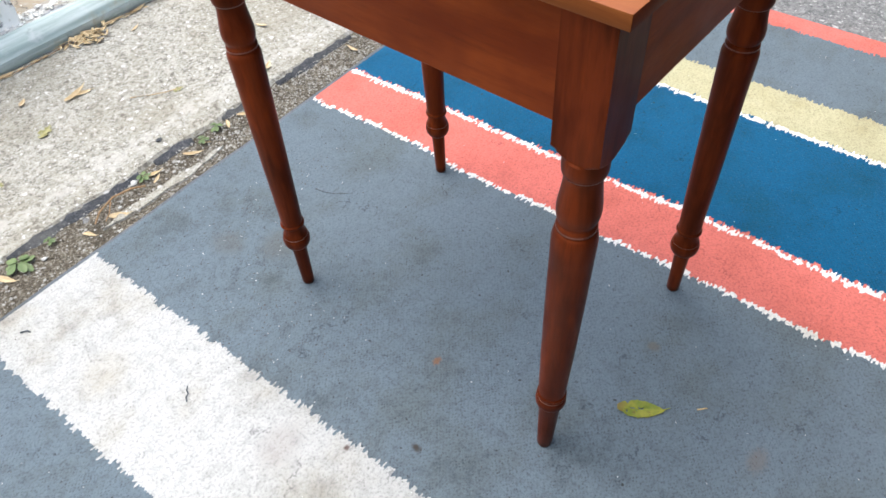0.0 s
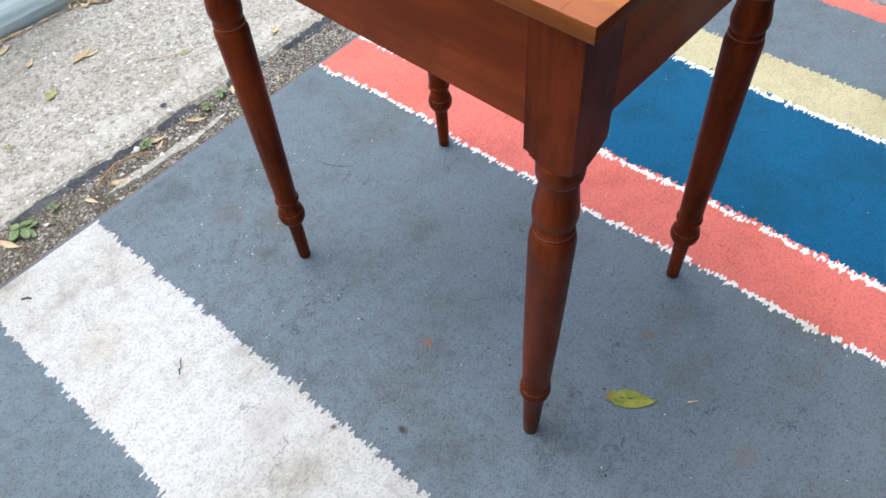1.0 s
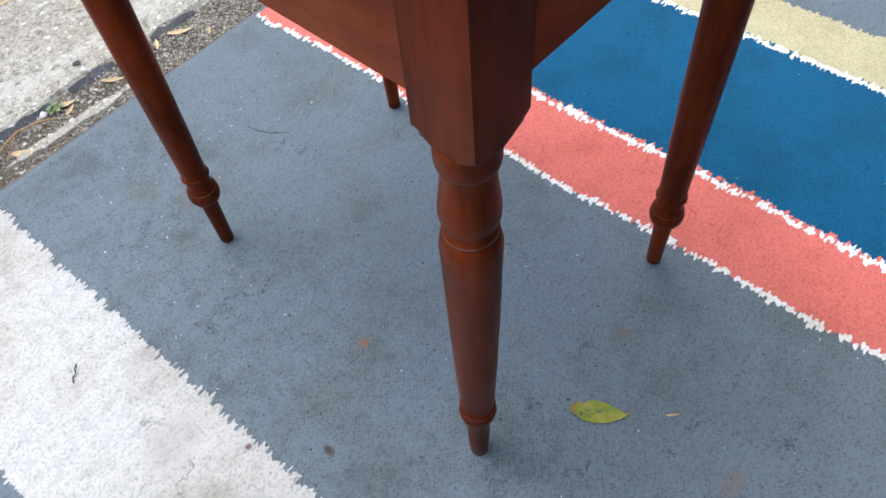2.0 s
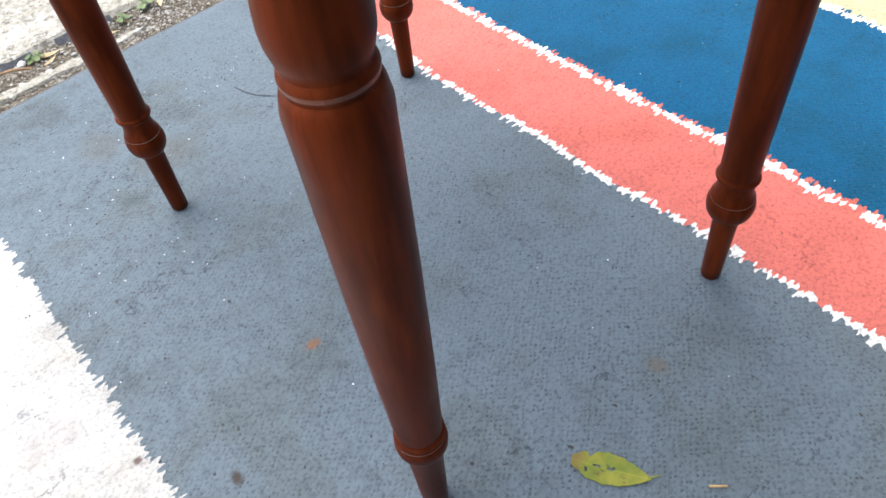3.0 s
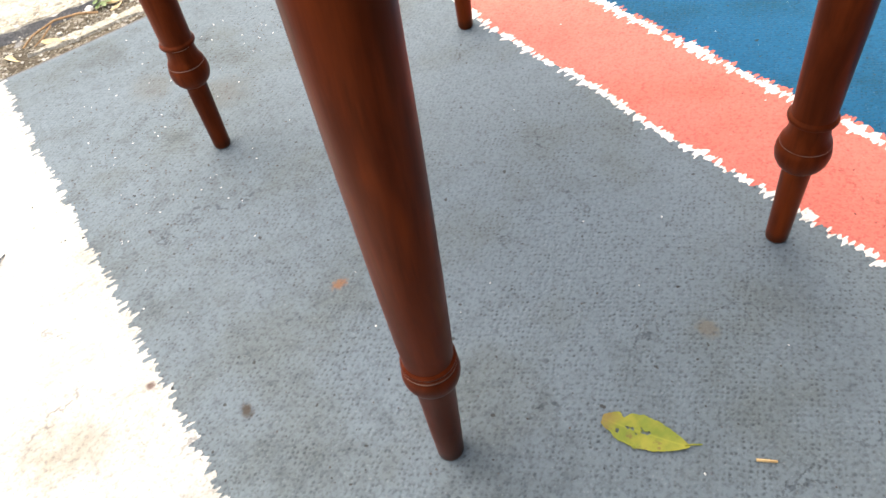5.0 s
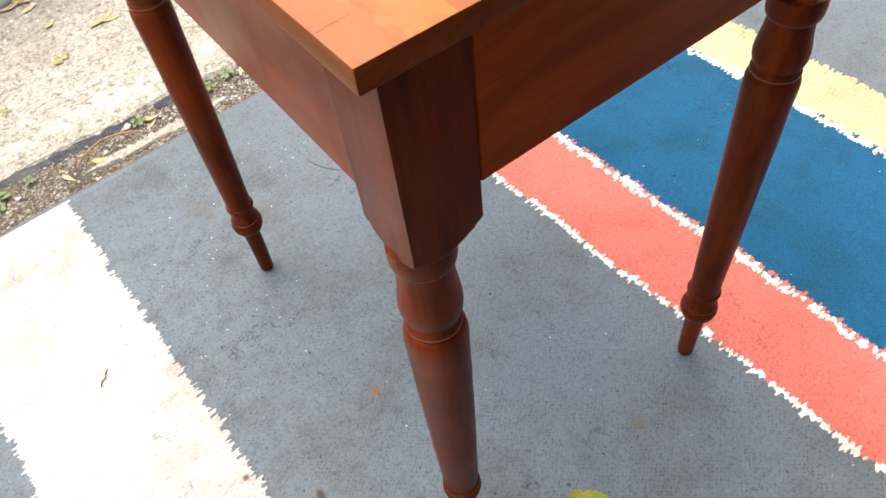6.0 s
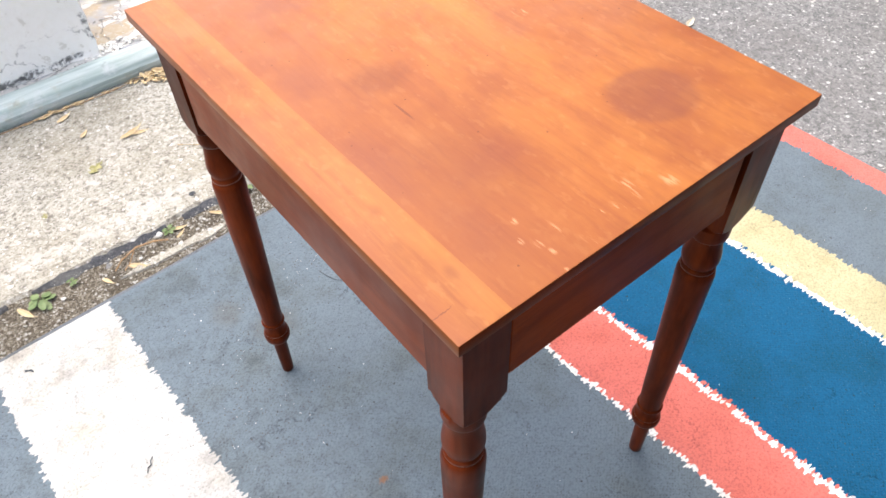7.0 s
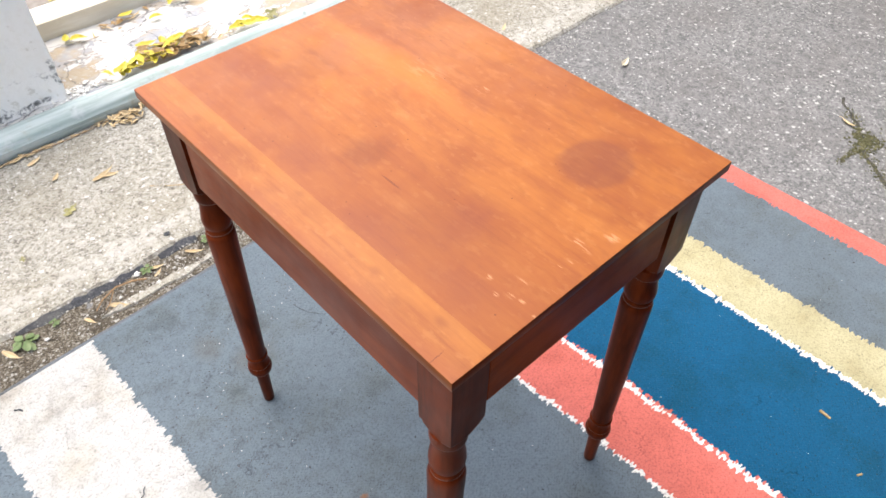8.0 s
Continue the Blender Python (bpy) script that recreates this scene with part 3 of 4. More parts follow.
def leaf_material(name, a, b, spots, burnt=None):
    s = Mat(name, 0.5, 0.35)
    p = s.local()
    x, y, z = s.split(p)
    c = s.mix(s.step(s.noise(p, 45.0, 4.0, 0.6), 0.35, 0.68), a, b)
    sway = s.math("MULTIPLY_ADD", s.noise(p, 70.0, 3.0), 0.006, -0.003)
    vein = s.math("ABSOLUTE", s.math("SINE", s.math("MULTIPLY", s.math("ADD", sway, s.math("SUBTRACT", x, s.math("MULTIPLY", s.math("ABSOLUTE", y), 0.8))), 380.0)))
    c = s.mix(s.math("MULTIPLY", s.step(vein, 0.30, 0.04), 0.05), c, tuple(min(1, v * 1.4) for v in b))
    rib = s.step(s.math("ABSOLUTE", y), 0.0011, 0.0004)
    c = s.mix(s.math("MULTIPLY", rib, 0.3), c, tuple(min(1, v * 1.4) for v in b))
    c = s.mix(s.math("MULTIPLY", s.step(s.noise(s.shifted(p, (1, 4, 2)), 90.0, 3.0, 0.7), 0.56, 0.68), spots), c, (0.14, 0.085, 0.03))
    if burnt:
        c = s.mix(s.math("MULTIPLY", s.spot(p, burnt, 0.016, 0.020, 0.8, s.math("MULTIPLY_ADD", s.noise(p, 120.0, 3.0), 1.2, -0.6)), 0.75), c, (0.20, 0.12, 0.035))
    c = s.mix(s.math("MULTIPLY", s.each(), 0.35), c, tuple(v * 0.55 for v in a))
    s.set("Base Color", c)
    s.bump(s.math("ADD", s.math("MULTIPLY", vein, 0.4), s.noise(p, 60.0)), 0.22, 0.001)
    return s.m


LEAF_LIME = leaf_material("lime_leaf", (0.135, 0.175, 0.014), (0.255, 0.245, 0.026), 0.9, (-0.036, 0.003))
LEAF_YELLOW = leaf_material("yellow_leaf", (0.60, 0.50, 0.045), (0.78, 0.66, 0.12), 0.35)
LEAF_BROWN = leaf_material("brown_leaf", (0.42, 0.27, 0.12), (0.58, 0.41, 0.20), 0.4)
LEAF_TAN = leaf_material("tan_leaf", (0.56, 0.41, 0.22), (0.74, 0.60, 0.38), 0.3)
LEAF_PALE = leaf_material("pale_dry_leaf", (0.66, 0.58, 0.42), (0.80, 0.73, 0.58), 0.2)
LEAF_OLIVE = leaf_material("olive_leaf", (0.26, 0.245, 0.09), (0.38, 0.35, 0.17), 0.8)
LEAF_GREEN = leaf_material("weed_leaf", (0.12, 0.185, 0.065), (0.20, 0.26, 0.11), 0.25)

# ---- building kit ----
ORIGIN = {}


def thing(name, at, label, category, group="", kind=""):
    ob = tagged(new(name), label, category, group, kind)
    ob.location = at
    ORIGIN[ob.name] = Vector(at)
    return ob


def finish(me, mats, angle=35):
    for m in mats if isinstance(mats, (list, tuple)) else [mats]:
        me.materials.append(m)
    me.shade_smooth()
    me.set_sharp_from_angle(angle=radians(angle))


def part(name, bm, material, parent=None, label="", angle=35):
    """Links a bmesh in world places as one mesh, under a thing or a part if one is given."""
    base = ORIGIN[parent.name] if parent else Vector()
    bmesh.ops.translate(bm, vec=-base, verts=bm.verts)
    bmesh.ops.recalc_face_normals(bm, faces=bm.faces)
    me = bpy.data.meshes.new(name)
    bm.to_mesh(me)
    bm.free()
    finish(me, material, angle)
    ob = new(name, me)
    if parent:
        ob.parent = parent
    ORIGIN[ob.name] = base
    return tagged(ob, label)


def single(name, bm, material, at, label, category, group="", kind="", angle=35):
    """Links a bmesh in world places as a thing of one mesh, with its origin at its base."""
    bmesh.ops.translate(bm, vec=-Vector(at), verts=bm.verts)
    bmesh.ops.recalc_face_normals(bm, faces=bm.faces)
    me = bpy.data.meshes.new(name)
    bm.to_mesh(me)
    bm.free()
    finish(me, material, angle)
    ob = tagged(new(name, me), label, category, group, kind)
    ob.location = at
    ORIGIN[ob.name] = Vector(at)
    return ob


def box(lo, hi, bevel=0.0, segments=2, bm=None):
    bm = bm or bmesh.new()
    verts = [bm.verts.new((x, y, z)) for x in (lo[0], hi[0]) for y in (lo[1], hi[1]) for z in (lo[2], hi[2])]
    for f in ((0, 1, 3, 2), (4, 6, 7, 5), (0, 4, 5, 1), (2, 3, 7, 6), (0, 2, 6, 4), (1, 5, 7, 3)):
        bm.faces.new([verts[i] for i in f])
    if bevel:
        bmesh.ops.recalc_face_normals(bm, faces=bm.faces)
        bmesh.ops.bevel(bm, geom=bm.edges[:], offset=bevel, segments=segments, affect="EDGES", profile=0.5)
    return bm


def skin(rings, closed=True, caps=True, bm=None):
    """A surface through rings of points, each ring as long as the others."""
    bm = bm or bmesh.new()
    rows = [[bm.verts.new(p) for p in ring] for ring in rings]
    n = len(rows[0])
    for a, b in zip(rows, rows[1:]):
        for i in range(n if closed else n - 1):
            bm.faces.new((a[i], a[(i + 1) % n], b[(i + 1) % n], b[i]))
    if caps and closed:
        bm.faces.new(rows[0][::-1]), bm.faces.new(rows[-1])
    return bm


def tube(points, radius, sides=6, bm=None):
    rings = []
    for i, p in enumerate(points):
        p = Vector(p)
        d = (Vector(points[min(i + 1, len(points) - 1)]) - Vector(points[max(i - 1, 0)])).normalized()
        a = d.orthogonal().normalized()
        b = d.cross(a)
        r = radius * (1 - 0.45 * i / len(points))
        rings.append([p + r * (math.cos(6.2832 * k / sides) * a + math.sin(6.2832 * k / sides) * b) for k in range(sides)])
    return skin(rings, bm=bm)


def pebbles(spots):
    """Many small irregular stones in one mesh: rows of x, y, z, radius."""
    base = [(1, 0, 0), (-1, 0, 0), (0, 1, 0), (0, -1, 0), (0, 0, 1), (0, 0, -1)]
    tris = ((0, 2, 4), (2, 1, 4), (1, 3, 4), (3, 0, 4), (2, 0, 5), (1, 2, 5), (3, 1, 5), (0, 3, 5))
    verts, faces = [], []
    for x, y, z, r in spots:
        a, s = random.uniform(0, 6.28), [r * random.uniform(0.6, 1.25) for _ in range(3)]
        k = len(verts)
        for px, py, pz in base:
            qx, qy = px * s[0] * math.cos(a) - py * s[1] * math.sin(a), px * s[0] * math.sin(a) + py * s[1] * math.cos(a)
            verts.append((x + qx + random.uniform(-0.2, 0.2) * r, y + qy + random.uniform(-0.2, 0.2) * r, z + pz * s[2] * 0.6))
        faces += [tuple(i + k for i in t) for t in tris]
    return verts, faces


def stuff(name, data, material, label, category):
    me = bpy.data.meshes.new(name)
    me.from_pydata(data[0], [], data[1])
    me.materials.append(material)
    return tagged(new(name, me), label, category, kind="stuff")


def sheet(x0, x1, y0, y1, nx, ny, height, bm=None):
    """A grid whose height is a function of x and y."""
    bm = bm or bmesh.new()
    rows = [[bm.verts.new((x0 + (x1 - x0) * i / nx, y0 + (y1 - y0) * j / ny, height(x0 + (x1 - x0) * i / nx, y0 + (y1 - y0) * j / ny))) for i in range(nx + 1)] for j in range(ny + 1)]
    for a, b in zip(rows, rows[1:]):
        for i in range(nx):
            bm.faces.new((a[i], a[i + 1], b[i + 1], b[i]))
    return bm


def wave(x, y, scale, seed=0.0):
    return noise.noise(Vector((x * scale, y * scale, seed)))


# ---- the ground ----
single("ground", sheet(-60, 60, -60, 60, 24, 24, lambda x, y: -0.006), ASPHALT, (0, 0, -0.006), "worn grey asphalt with pale exposed stones", "asphalt", kind="structure")


def pavement():
    xs = [-12 + 0.5 * i for i in range(20)] + [-2 + 0.02 * i for i in range(220)] + [2.4 + 0.6 * i for i in range(17)]
    rings = []
    for x in xs:
        y = 0.988 + 0.008 * x + 0.010 * wave(x, 0, 9) + 0.006 * wave(x, 1, 40)
        rings.append([(x, y + 0.004, -0.03), (x, y, -0.004), (x, y + 0.008, 0.003 + 0.001 * wave(x, 2, 30)), (x, y + 0.05, 0.004), (x, 1.30, 0.003), (x, 1.70, 0.002), (x, 1.70, -0.03)])
    return single("pavement", skin(rings, caps=False), CONCRETE, (0, 1.3, -0.03), "pale weathered concrete pavement slab with a chipped edge", "pavement", kind="structure")


pavement()


def tar_strip():
    bm = bmesh.new()
    runs = [(-1.3, -0.36), (-0.31, -0.02), (0.02, 0.115), (0.20, 0.30), (0.36, 0.60)]
    for a, b in runs:
        n = max(6, int((b - a) / 0.012))
        rings = []
        for i in range(n + 1):
            x = a + (b - a) * i / n
            t = min(1, 5 * min(i, n - i) / n)
            c = 0.975 + 0.008 * x + 0.006 * wave(x, 3, 8)
            w = (0.005 + 0.006 * wave(x, 5, 14) + 0.006 * wave(x, 8, 60)) * t + 0.001
            e = 0.004 * wave(x, 9, 70)
            rings.append([(x, c - w + e, -0.008), (x, c - 0.8 * w + e, -0.0055), (x, c + 0.5 * w, -0.002), (x, c + w + 0.003 + 2 * e, 0.0026), (x, c + w + 0.007 + 3 * e, 0.0040), (x, c + w + 0.009 + 3 * e, -0.002)])
        skin(rings, bm=bm)
    return single("tar_seam", bm, TAR, (0, 0.975, -0.006), "broken dark tar seam along the pavement edge", "tar seam", kind="structure")


tar_strip()
single("gutter", sheet(-3.0, 0.95, 0.84, 1.0, 160, 14, lambda x, y: -0.0045 - 0.004 * max(0, x - 0.55) + 0.0025 * wave(x, y, 22) + 0.0012 * wave(x, y, 90)), DIRT, (0, 0.92, -0.005), "strip of dark dirt and grit between rug and pavement", "dirt strip", kind="structure")

# ---- step, nosing, wall and doorway ----
NOSE_Y = lambda x: 1.585 - 0.012 * x


def nosing():
    prof = [(-0.030, -0.004), (-0.037, 0.006), (-0.0395, 0.018), (-0.0385, 0.029), (-0.0365, 0.031), (-0.034, 0.039), (-0.028, 0.047), (-0.025, 0.0485), (-0.018, 0.055), (-0.006, 0.0605), (0.004, 0.062), (0.016, 0.061), (0.028, 0.056), (0.034, 0.045), (0.034, -0.004)]
    rings = []
    for x in [-8, -4, -2] + [-1.2 + 0.05 * i for i in range(60)] + [3, 5, 8]:
        rings.append([(x, NOSE_Y(x) + py + 0.0012 * wave(x, 0, 6), pz + 0.002 + 0.0012 * wave(x, 4, 7)) for py, pz in prof])
    return single("step_nosing", skin(rings), NOSING, (0, 1.585, 0), "rounded step nosing in faded chipped pale green paint", "step nosing", kind="structure")


nosing()
single("step", sheet(-8, 8, 1.60, 2.6, 320, 40, lambda x, y: 0.050 + 0.006 * wave(x, y, 7) + 0.003 * wave(x, y, 25)), STEP_PAINT, (0, 2, 0.05), "low doorstep of cracked concrete with peeling white paint", "doorstep", kind="structure")


def wall(name, x0, x1, z0, z1, label):
    """A rough plastered wall with a rounded, crumbling foot and arris."""
    rings = []
    n = 60
    for i in range(n + 1):
        s = i / n
        x = x0 + (x1 - x0) * (1 - (1 - s) ** 2 if x1 < 1 else s)
        ring = []
        for z in [z0 + (z1 - z0) * (j / 24) ** 2 for j in range(25)]:
            inset = 0.016 * max(0, 1 - (z - 0.05) / 0.11) * (wave(x, z, 14) + 0.5 * wave(x, z, 40) - 0.5)
            edge = 0.006 * wave(x * 0 + z, 3, 22)
            ring.append((x + (edge if i == n and x1 < 1 else 0), 1.652 + inset + 0.004 * wave(x, z, 9), z))
        ring += [(x, 1.99, z1), (x, 1.99, z0)]
        rings.append(ring)
    return single(name, skin(rings), WALL_PAINT, ((x0 + x1) / 2, 1.8, z0), label, "wall", kind="structure")


wall("wall_north", -8, 0.112, 0.03, 0.46, "low white painted masonry wall with peeling, mouldy foot")
wall("wall_north", 1.45, 8, 0.03, 0.46, "low white painted masonry wall beside the opening")
single("door_sill", box((0.112, 1.965, 0.03), (1.45, 2.075, 0.108), 0.006), SILL, (0.78, 2.02, 0.03), "worn beige timber door sill", "door sill", kind="structure")
single("floor", box((-8, 2.075, -0.006), (8, 9, 0.092)), DOOR, (0, 5, 0), "dark worn boards behind the door sill", "floor", kind="structure")
# unseen wall added on the south; low and pale to keep the north wall bright
single("wall_south", box((-14, -5.3, -0.006), (14, -5.0, 1.0)), PALE_PLASTER, (0, -5.15, -0.006), "unseen pale wall added on the south, kept low to let sky light in", "wall", kind="structure")
# unseen slab, added to block sky light from the near rug and table front
single("wall_pier", box((-0.40, -0.84, -0.006), (1.00, -0.52, 2.1), 0.01, 2), SHADE_SLAB_PAINT, (0.30, -0.68, -0.006), "unseen dark blue slab added to shade the near rug and table front", "wall", kind="structure")

# unseen wall added on the east; its height sets how much sky gets in
single("wall_east", box((3.0, -5.0, -0.006), (3.3, 1.65, 1.75)), PLASTER, (3.15, 0.3, -0.006), "unseen dark wall added on the east to limit sky light", "wall", kind="structure")


def rubble():
    spots = []
    for _ in range(260):
        x = random.choice((random.gauss(0.13, 0.03), random.uniform(-0.25, 0.2)))
        spots.append((x, random.gauss(1.650, 0.018), 0.053 + random.uniform(0, 0.004), random.choice((0.0018, 0.0025, 0.004, 0.007))))
    stuff("paint_flakes", pebbles(spots), WALL_PAINT, "crumbled flakes of white paint and plaster", "paint flakes")


rubble()


# ---- the rug ----
def rug():
    edge = lambda x: 0.876 + 0.03 * x + 0.003 * wave(x, 0, 6)
    far = lambda y: 1.302 - 0.03 * y
    nx, ny = 110, 110
    bm = bmesh.new()
    rows = []
    for j in range(ny + 1):
        v = j / ny
        row = []
        for i in range(nx + 1):
            u = i / nx
            x = -1.25 + u * 2.55
            y = -0.51 + v * (edge(x) + 0.51)
            x = -1.25 + u * (far(y) + 1.25)
            rim = min(i, nx - i, j, ny - j)
            z = 0.0004 * wave(x, y, 9) - (0.0035 if rim == 0 else 0)
            row.append(bm.verts.new((x, y, z)))
        rows.append(row)
    for a, b in zip(rows, rows[1:]):
        for i in range(nx):
            bm.faces.new((a[i], a[i + 1], b[i + 1], b[i]))
    rim = [e for e in bm.edges if e.is_boundary]
    made = bmesh.ops.extrude_edge_only(bm, edges=rim)
    for g in made["geom"]:
        if isinstance(g, bmesh.types.BMVert):
            g.co.z = -0.0065
    return single("striped_rug", bm, rug_material(), (0, 0, -0.0065), "woven outdoor rug striped grey, white, coral, blue and yellow", "rug", angle=80)


rug()

# ---- the table ----
T0 = Vector((0.184, 0.245, 0))
X0, X1, Y0, Y1, Z1 = -0.032, 0.405, -0.047, 0.538, 0.7135
THICK, SEAM = 0.0140, 0.0185
FEET = [(0.0010, -0.0010), (0.0000, 0.4955), (0.3665, -0.0105), (0.3590, 0.4920)]
NECKS = [(0.0035, -0.0072), (0.0095, 0.5060), (0.3595, -0.0090), (0.3625, 0.5030)]
LEGS = [(0.0090, -0.0065), (0.0090, 0.5030), (0.3675, -0.0065), (0.3675, 0.5030)]
PROFILE = [(0.0, 0.0085), (0.0015, 0.0097), (0.004, 0.0102), (0.040, 0.0109), (0.085, 0.0120), (0.0895, 0.0124), (0.0915, 0.0152), (0.095, 0.0184), (0.100, 0.0209), (0.106, 0.0220), (0.111, 0.0218), (0.1150, 0.0209),
           (0.1160, 0.0201), (0.1168, 0.0200), (0.1178, 0.0203), (0.1200, 0.0196), (0.1225, 0.0183), (0.1260, 0.0170), (0.1320, 0.0161), (0.1385, 0.0158), (0.1398, 0.0170), (0.1408, 0.0190), (0.1425, 0.0196), (0.1442, 0.0192), (0.1454, 0.0178), (0.1462, 0.0171), (0.165, 0.0173), (0.225, 0.0187), (0.330, 0.0206), (0.420, 0.0222),
           (0.446, 0.0228), (0.4515, 0.0227), (0.4550, 0.0220), (0.4572, 0.0207), (0.4580, 0.0198), (0.4592, 0.0197), (0.4610, 0.0206), (0.4635, 0.0209), (0.4660, 0.0203), (0.4675, 0.0190), (0.4695, 0.0188), (0.4730, 0.0203), (0.4790, 0.0218),
           (0.4860, 0.0223), (0.4940, 0.0218), (0.5050, 0.0204), (0.5140, 0.0193), (0.5220, 0.0187), (0.5280, 0.0185), (0.5305, 0.0187), (0.5318, 0.0199), (0.5340, 0.0212), (0.5370, 0.0220), (0.5410, 0.0222), (0.5470, 0.0220)]
# the foot of one leg has a shorter knob close under its ring
SHORT_FOOT = [(0.0, 0.0090), (0.0015, 0.0103), (0.004, 0.0108), (0.040, 0.0121), (0.080, 0.0133), (0.1120, 0.0143), (0.1150, 0.0150), (0.1165, 0.0168), (0.1190, 0.0186), (0.1230, 0.0198), (0.1275, 0.0203), (0.1320, 0.0200), (0.1350, 0.0191), (0.1360, 0.0184), (0.1370, 0.0184), (0.1382, 0.0191), (0.1398, 0.0193), (0.1410, 0.0187), (0.1416, 0.0184), (0.1424, 0.0188), (0.1440, 0.0190), (0.1454, 0.0182), (0.1462, 0.0172)]


# how far the foot ring, the waist and the neck ring of each hand-turned leg stand off the common pattern
TURNING = [(-0.0025, -0.0045, -0.0050), (0.0, 0.0020, -0.0070), (0.0030, 0.0120, -0.0060), (0.0, 0.0, 0.0)]
# heights, half widths and material slots of the painted ring highlights
RING_GLINTS = ((0.1425, 0.0012, 1), (0.1390, 0.0010, 1), (0.1176, 0.0010, 1), (0.4630, 0.0024, 2), (0.5335, 0.0020, 2))


def turned(profile, shift):
    """The profile with its ring, waist and neck moved, and on which kind of ring with a painted highlight each row lies
    (0: none).
    """
    marks = [(0.0, 0.0), (0.1425, shift[0]), (0.4600, shift[1]), (0.5340, shift[2]), (0.5480, 0.0)]
    rows = []
    for z, r in profile:
        for (za, da), (zb, db) in zip(marks, marks[1:]):
            if za <= z <= zb:
                d = da + (db - da) * (z - za) / (zb - za)
                break
        rows.append((z + d, r, sum(slot for at, half, slot in RING_GLINTS if abs(z - at) <= half)))
    return rows


def leg_mesh(foot, neck, head, profile):
    """A turned leg; its square head stands a little off the turning axis, so the shoulder cuts its corners unevenly."""
    sides, half, shoulder = 64, 0.0250, 0.5485
    axis = lambda z: [foot[i] + (neck[i] - foot[i]) * min(z, 0.56) / 0.5 for i in (0, 1)]
    ox, oy = axis(0.56)
    dx, dy = head[0] - ox, head[1] - oy
    turns = [6.28318531 * k / sides for k in range(sides)]
    for sx, sy in ((1, 1), (-1, 1), (-1, -1), (1, -1)):
        a = math.atan2(dy + sy * half, dx + sx * half) % 6.28318531
        turns[round(a / 6.28318531 * sides) % sides] = a
    rings = []
    for z, r, _ in profile:
        cx, cy = axis(z)
        rings.append([(cx + r * math.cos(a), cy + r * math.sin(a), z) for a in turns])
    top = Z1 - THICK
    for z in (shoulder, 0.5495, 0.5505, 0.552, 0.5535, 0.555, 0.5565, 0.558, 0.5595, 0.561, 0.564, 0.60, 0.65, top):
        cone = 0.0219 + (z - shoulder) * 1.2
        ring = []
        for a in turns:
            c, s = math.cos(a), math.sin(a)
            far_x = (dx + math.copysign(half, c)) / c if abs(c) > 1e-6 else 9
            far_y = (dy + math.copysign(half, s)) / s if abs(s) > 1e-6 else 9
            r = min(far_x, far_y, cone)
            ring.append((ox + r * c, oy + r * s, z))
        rings.append(ring)
    bm = skin(rings)
    bm.faces.ensure_lookup_table()
    for k in range(len(profile) - 1):
        if profile[k][2] and profile[k + 1][2]:
            for f in bm.faces[k * sides:(k + 1) * sides]:
                f.material_index = profile[k][2]
    return bm


